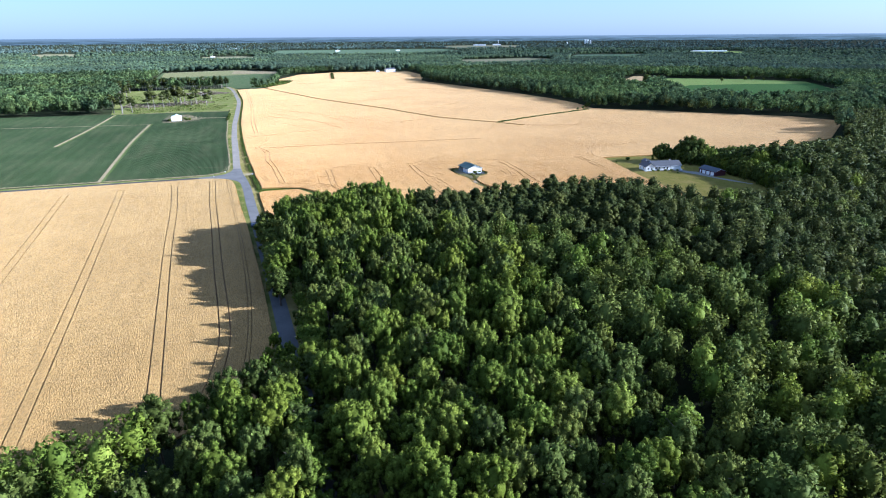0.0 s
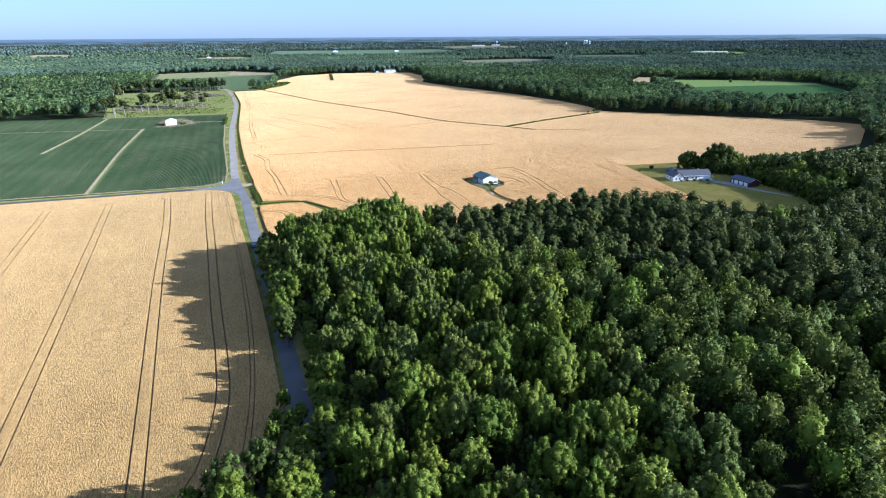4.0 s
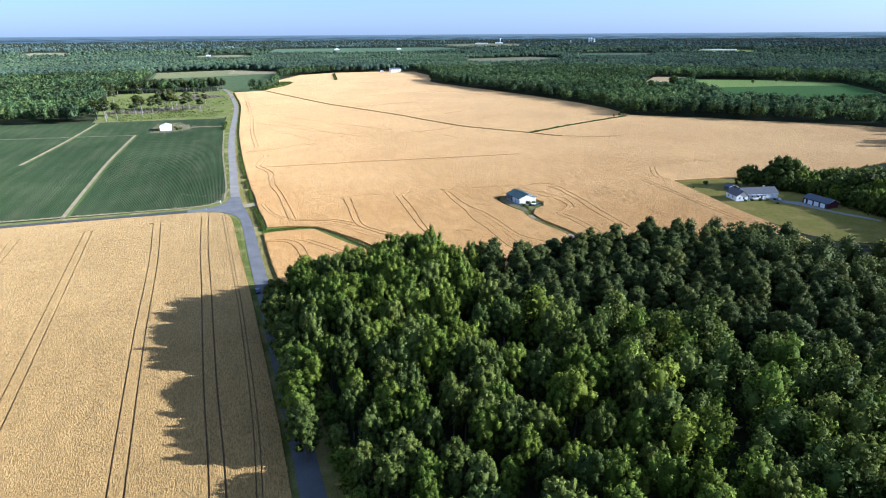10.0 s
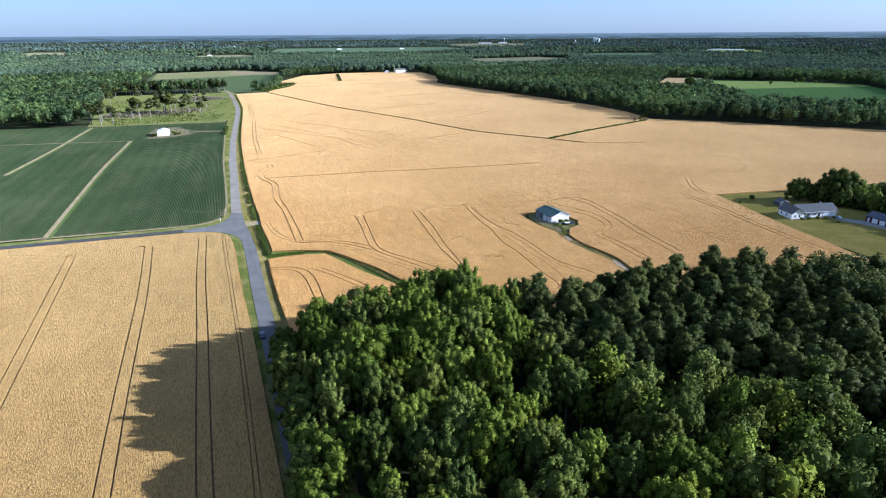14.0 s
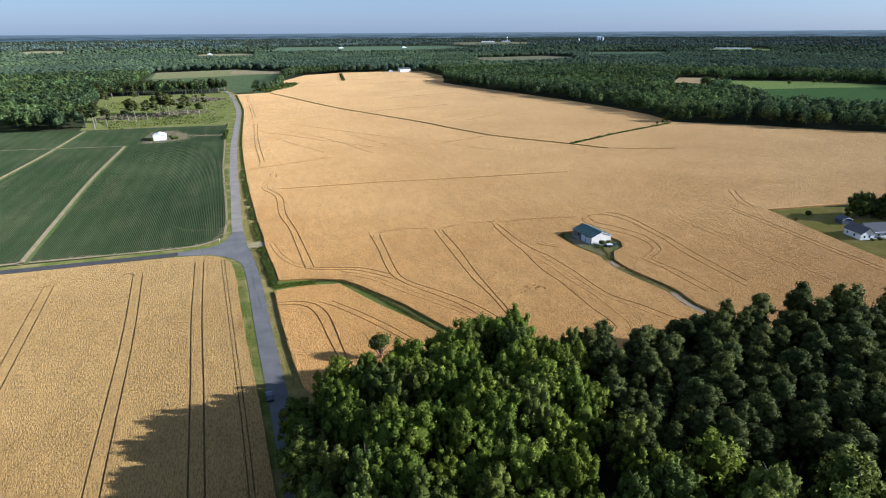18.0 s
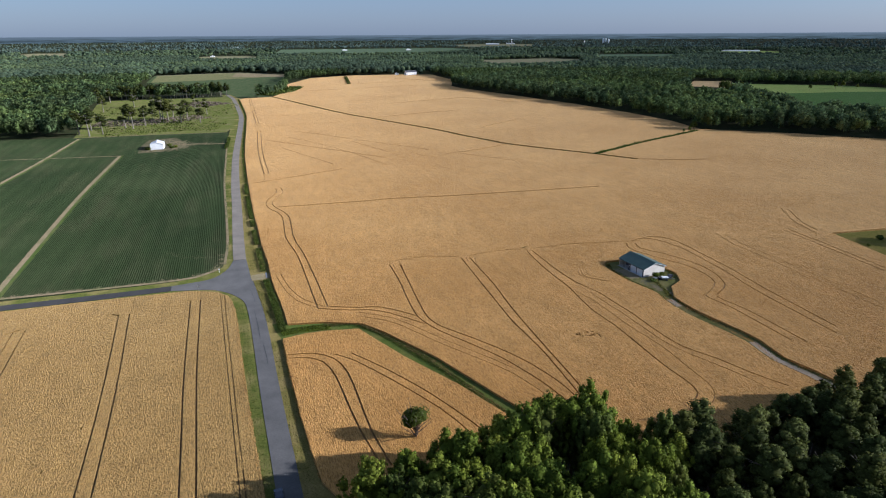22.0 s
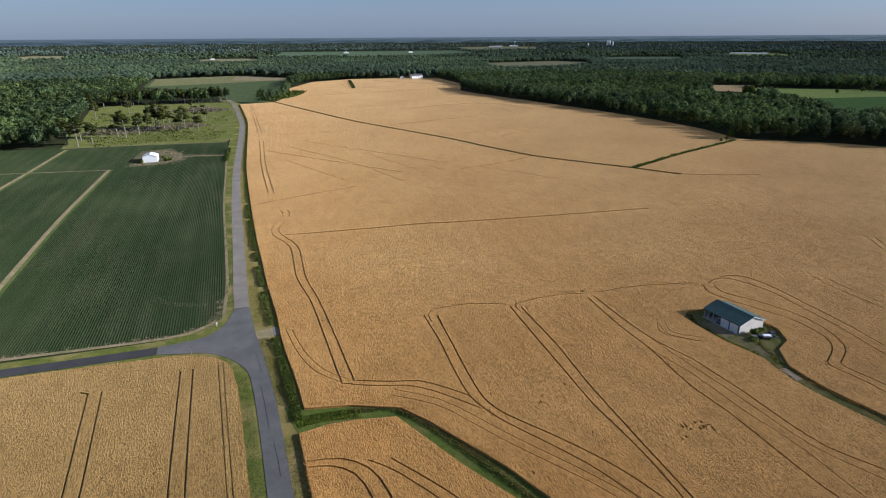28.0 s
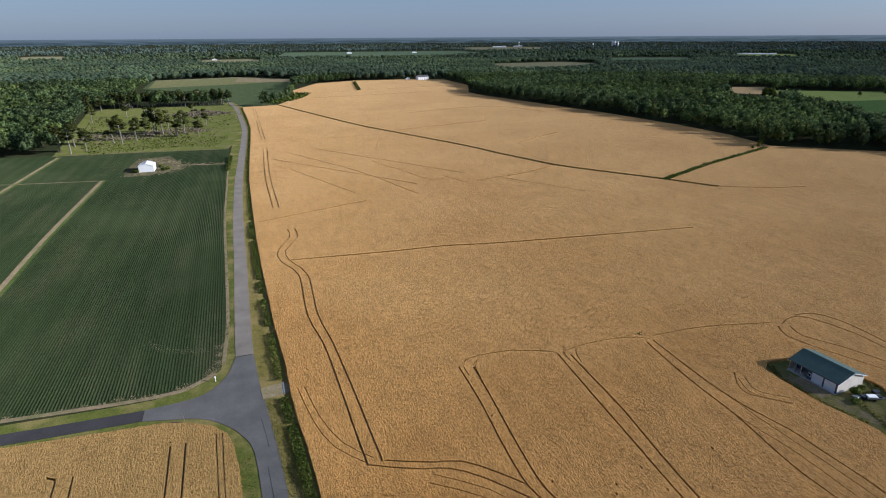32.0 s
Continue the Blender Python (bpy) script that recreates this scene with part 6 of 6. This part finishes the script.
# Tracks through the soybeans and the dry strips at their rim.
for pts, w, m, lab in (([(-85, 724), (-87.8, 604), (-87.3, 524), (-86, 436)], 1.15, DIRT, "dry dirt track between soybean plots"),
                       ([(-134, 828), (-139, 709), (-147, 600)], 1.4, DIRT, "dry dirt track between soybean plots"),
                       ([(-85, 723), (-133, 731), (-260, 752)], 0.6, DIRT, "thin bare line between soybean plots"),
                       ([(-43, 762), (-6, 754)], 0.9, DIRT, "thin bare lane to the white barn"),
                       ([(-6.6, 446), (-5.4, 475), (-6.0, 530), (-6.9, 600), (-5.9, 680), (-5.0, 765)], 0.55, DIRT, "dry strip along the soybean field's rim"),
                       ([(-140, 835.5), (-75, 830.5), (-7, 822)], 0.8, DIRT, "dry strip along the soybean field's rim"),
                       ([(-8.8, 442), (-14.6, 437), (-24, 434.5), (-58, 435.9), (-140, 440.9), (-300, 446.2)], 0.8, DIRT, "dry strip along the soybean field's rim")):
    sheet("dirt_track", band(smooth_line(pts, 8), -w, w), 0.17, m, lab, "track", 0.1)
    if w > 1.1:
        sheet("track_grass", band(smooth_line([(x + 2.0, y) for x, y in pts], 8), -0.8, 0.9), 0.20, REED, "strip of green grass beside the dirt track", "grass", 0.1)


def spots(name, line, spread, count, size, z, material, label, g):
    """Thin uneven patches strewn along a line, as one sheet of many pieces."""
    line = smooth_line(line, 4)
    V, F = [], []
    for k in range(count):
        p = line[int(g.integers(len(line)))]
        x, y = p.x + g.normal() * spread, p.y + g.normal() * spread
        w, l = size * g.uniform(0.3, 1.3), size * g.uniform(0.8, 3.0)
        n = len(V)
        V += [(x + w * g.uniform(0.6, 1.2) * math.cos(a * math.tau / 7), y + l * g.uniform(0.6, 1.2) * math.sin(a * math.tau / 7), z + 0.0002 * k) for a in range(7)]
        F.append(tuple(range(n, n + 7)))
    me = bpy.data.meshes.new(name)
    me.from_pydata(V, [], F)
    me.update()
    me.materials.append(material)
    return tagged(new(name, me), label, "bare ground", "", "stuff")


gp = np.random.default_rng(515)
spots("bare_spots", [(-29, 468), (-25, 462.5), (-21, 460), (-16, 457.5), (-12, 457)], 0.9, 260, 0.09, 0.14, DIRT, "faint bare spots in the soybeans near the junction", gp)
spots("bare_spots", [(-7, 458), (-8.2, 448), (-10, 441.5)], 0.9, 420, 0.12, 0.14, DIRT, "worn bare ground at the soybean field's corner", gp)
spots("bare_spots", [(-6.2, 466), (-6.7, 540), (-7.3, 610), (-6.0, 760)], 0.7, 500, 0.22, 0.18, SOY, "uneven crop rim over the dry strip", gp)
spots("bare_spots", [(-16, 437.8), (-24, 435.8), (-58, 437.2), (-140, 442)], 0.6, 500, 0.18, 0.18, DIRT, "uneven bare rim of the soybean field", gp)
spots("bare_spots", [(-86.6, 720), (-88.6, 610), (-88, 530), (-87, 440)], 0.35, 420, 0.16, 0.21, DIRT, "ragged edge of the dirt track", gp)
spots("bare_spots", [(-66, 738), (-45, 745), (-44, 770), (-62, 792)], 5.0, 420, 0.6, 0.15, DIRT, "mottled bare ground round the white barn", gp)
spots("bare_spots", [(-30, 762), (-12, 758)], 3.0, 100, 0.5, 0.15, DIRT, "bare spots along the lane to the barn", gp)
spots("bare_spots", [(146, 360), (144, 372), (142, 385)], 1.2, 120, 0.35, 0.075, DIRT, "trodden spots in the shed yard", gp)
sheet("field_entry", [(3.4, 424.2), (2.9, 429.6), (7, 430.6), (11.2, 429.6), (11.2, 425.6), (7, 424.4)], 0.14, SAND, "sandy crossing over the ditch into the wheat", "track", 0.1)

# ---- at the junction ----
for k, (x0, y0, x1, y1) in enumerate(((3.0, 397, 3.9, 377), (4.6, 371, 5.2, 359), (3.6, 404, 2.4, 416))):
    d = Vector((x1 - x0, y1 - y0)).normalized() * 0.0
    sheet("tar_seam", band(smooth_line([(x0, y0), ((x0 + x1) / 2 + 0.15, (y0 + y1) / 2), (x1, y1)], 3), -0.06, 0.06), 0.095, TAR, "thin black tar seam on the worn road", "tar seam", 0.01)
sheet("pavement_joint", [(-3.3, 449.2), (1.5, 449.6), (1.5, 450.0), (-3.3, 449.6)], 0.093, TAR, "dark joint between two asphalt layings", "road joint", 0.01)
sign = thing("sign_post", pose(-15.6, 420.9, 0.05), "white sign on a steel post at the junction", "road sign")
part("post", tube((0, 0, 0), (0, 0, 2.4), 0.04, 0.04, 8), METAL, sign)
part("sign_plate", box(-0.3, 0.3, -0.06, -0.03, 1.6, 2.3), METAL, sign)
mail = thing("marker_post", pose(-8.6, 437.6, 0.05), "pale utility marker post at the field corner", "post")
part("post", tube((0, 0, 0), (0, 0, 1.1), 0.09, 0.09, 8), WHITE, mail)
part("cap", box(-0.22, 0.22, -0.3, 0.3, 1.1, 1.45, bevel=0.05), WHITE, mail)
culvert = part("culvert_pipe", tube((8.9, 425.2, -0.12), (8.9, 430.8, -0.12), 0.35, 0.35, 14), METAL, None)
tagged(culvert, "short steel culvert under the field crossing", "culvert")
log = part("fallen_log", tube((-18.6, 421.4, 0.18), (-16.2, 420.6, 0.16), 0.17, 0.13, 8), BARK, None)
tagged(log, "short dark log lying on the verge", "log")


# ---- far farm and skyline ----
def far_building(x, y, w, l, eave, ridge, wall, roof, name, label, turn=0.0, windows=0):
    px, py, z, s = squeezed_place(x, y)
    ob = thing(name, Matrix.LocRotScale((px, py, z), Euler((0, 0, radians(turn))), (s, s, s)), label, "building")
    gable_walls(ob, w, l, eave, ridge, wall)
    gable_roof(ob, w, l, eave, ridge, roof, 0.4)
    for k in range(windows):
        for zz in (1.0, 4.0):
            y0 = -l / 2 + (k + 0.5) * l / windows - 0.6
            window(ob, -w / 2, 0, y0, y0 + 1.2, zz, zz + 1.7, -0.1, "x")
    return ob


far_building(404, 1584, 11, 27, 7.0, 10.5, WHITE, GREY_ROOF, "farmhouse", "large white two-storey farmhouse at the field's far end", 100, 6)
far_building(374, 1597, 9, 8, 3.5, 5.5, WHITE, WHITE_ROOF, "outbuilding", "small white outbuilding near the farmhouse", -10)
far_building(2488, 2693, 14, 150, 4, 6, WHITE, WHITE_ROOF, "poultry_house", "long low white poultry house among far woods", 43)
far_building(2455, 2745, 14, 150, 4, 6, WHITE, WHITE_ROOF, "poultry_house", "long low white poultry house among far woods", 43)
far_building(2240, 2640, 16, 10, 4, 7, WHITE, GREY_ROOF, "farmhouse", "white farm building among far woods", -40)
far_building(683, 3990, 30, 14, 6, 10, WHITE, WHITE_ROOF, "farmhouse", "white farm building in the far green fields")
far_building(1060, 3900, 26, 14, 6, 9, WHITE, WHITE_ROOF, "farmhouse", "white farm building in the far green fields")
far_building(2300, 5450, 20, 120, 8, 11, WHITE, WHITE_ROOF, "warehouse", "long pale warehouse toward the skyline", 65)
far_building(2550, 5600, 20, 80, 8, 11, WHITE, WHITE_ROOF, "warehouse", "long pale warehouse toward the skyline", 65)
far_building(-60, 3150, 20, 10, 4, 7, WHITE, WHITE_ROOF, "outbuilding", "pale outbuilding by a far field")
far_building(60, 5200, 60, 20, 8, 11, WHITE, WHITE_ROOF, "warehouse", "pale warehouse toward the skyline")
for i, (x, y, r, h) in enumerate(((3540, 5560, 9, 42), (3566, 5560, 9, 42), (3592, 5545, 8, 36), (3380, 5650, 6, 24))):
    px, py, z, s = squeezed_place(x, y)
    silo = thing("grain_silo", Matrix.LocRotScale((px, py, z), None, (s, s, s)), "tall pale grain silo on the skyline", "silo", "silos on the skyline")
    part("drum", tube((0, 0, -5), (0, 0, h), r, r, 20), WHITE, silo)
    part("roof_cone", tube((0, 0, h), (0, 0, h + r * 0.4), r, 1, 20), WHITE, silo)
px, py, z, s = squeezed_place(2750, 6000)
tower = thing("water_tower", Matrix.LocRotScale((px, py, z), None, (s, s, s)), "pale water tower above the far trees", "water tower")
part("stem", tube((0, 0, -5), (0, 0, 34), 2.5, 2, 12), WHITE, tower)
part("tank", tube((0, 0, 32), (0, 0, 37), 2.5, 7, 16, tube((0, 0, 37), (0, 0, 42), 7, 5, 16)), WHITE, tower)


def far_sheet(name, poly, lift, material, label):
    """A far field, laid on the lifted land."""
    pts = []
    n = len(poly)
    for i in range(n):
        (x0, y0), (x1, y1) = poly[i], poly[(i + 1) % n]
        for k in range(8):
            x, y, z, s = squeezed_place(x0 + (x1 - x0) * k / 8, y0 + (y1 - y0) * k / 8)
            pts.append((x, y))
    v, f = triangulate(pts, [], 60, (min(p[0] for p in pts), max(p[0] for p in pts), min(p[1] for p in pts), max(p[1] for p in pts)))
    z, _ = land_z(np.array([p.x for p in v]), np.array([p.y for p in v]))
    me = bpy.data.meshes.new(name)
    me.from_pydata([(p.x, p.y, h + lift) for p, h in zip(v, z)], [], [tuple(t) for t in f])
    me.update()
    me.materials.append(material)
    tagged(new(name, me), label, "field", "", "structure")


for poly, m, lab in zip(FAR_OPEN, (PALE, PALE, HAZED_CROP, PALE, MEADOW, HAZED_CROP), ("pale far field", "pale far field", "wide green far field", "pale far field", "green far field", "green far field")):
    far_sheet("far_field", poly, 0.5, m, lab + " between woods")
far_sheet("far_field", OPEN[19], 0.5, PALE, "pale far field between woods")

# Plain distance behind everything: a glowing ring, its haze painted as emission colour.
skyline = Mat("glowing_painted_haze", 1.0, spec=0.0)
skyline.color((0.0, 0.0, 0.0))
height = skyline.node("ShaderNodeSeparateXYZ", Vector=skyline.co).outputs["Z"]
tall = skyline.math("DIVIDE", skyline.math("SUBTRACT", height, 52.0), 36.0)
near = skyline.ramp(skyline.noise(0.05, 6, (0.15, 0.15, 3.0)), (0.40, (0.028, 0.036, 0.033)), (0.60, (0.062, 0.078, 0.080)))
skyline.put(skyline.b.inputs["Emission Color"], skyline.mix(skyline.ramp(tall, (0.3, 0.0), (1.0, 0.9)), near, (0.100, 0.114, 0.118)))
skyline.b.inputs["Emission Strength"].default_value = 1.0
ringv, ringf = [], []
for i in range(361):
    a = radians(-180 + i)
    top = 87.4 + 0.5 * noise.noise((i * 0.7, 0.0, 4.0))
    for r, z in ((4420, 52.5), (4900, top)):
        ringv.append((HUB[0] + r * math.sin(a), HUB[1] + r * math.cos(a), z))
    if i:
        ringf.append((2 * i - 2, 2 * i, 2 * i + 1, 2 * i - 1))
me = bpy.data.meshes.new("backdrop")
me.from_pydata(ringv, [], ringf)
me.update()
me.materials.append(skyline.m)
tagged(new("backdrop", me), "glowing ring painted as a hazy blue wooded skyline", "backdrop", kind="structure")

TALL.sweep()

for kind in (BRIGHT, DULL, PINES):
    kind.sweep()
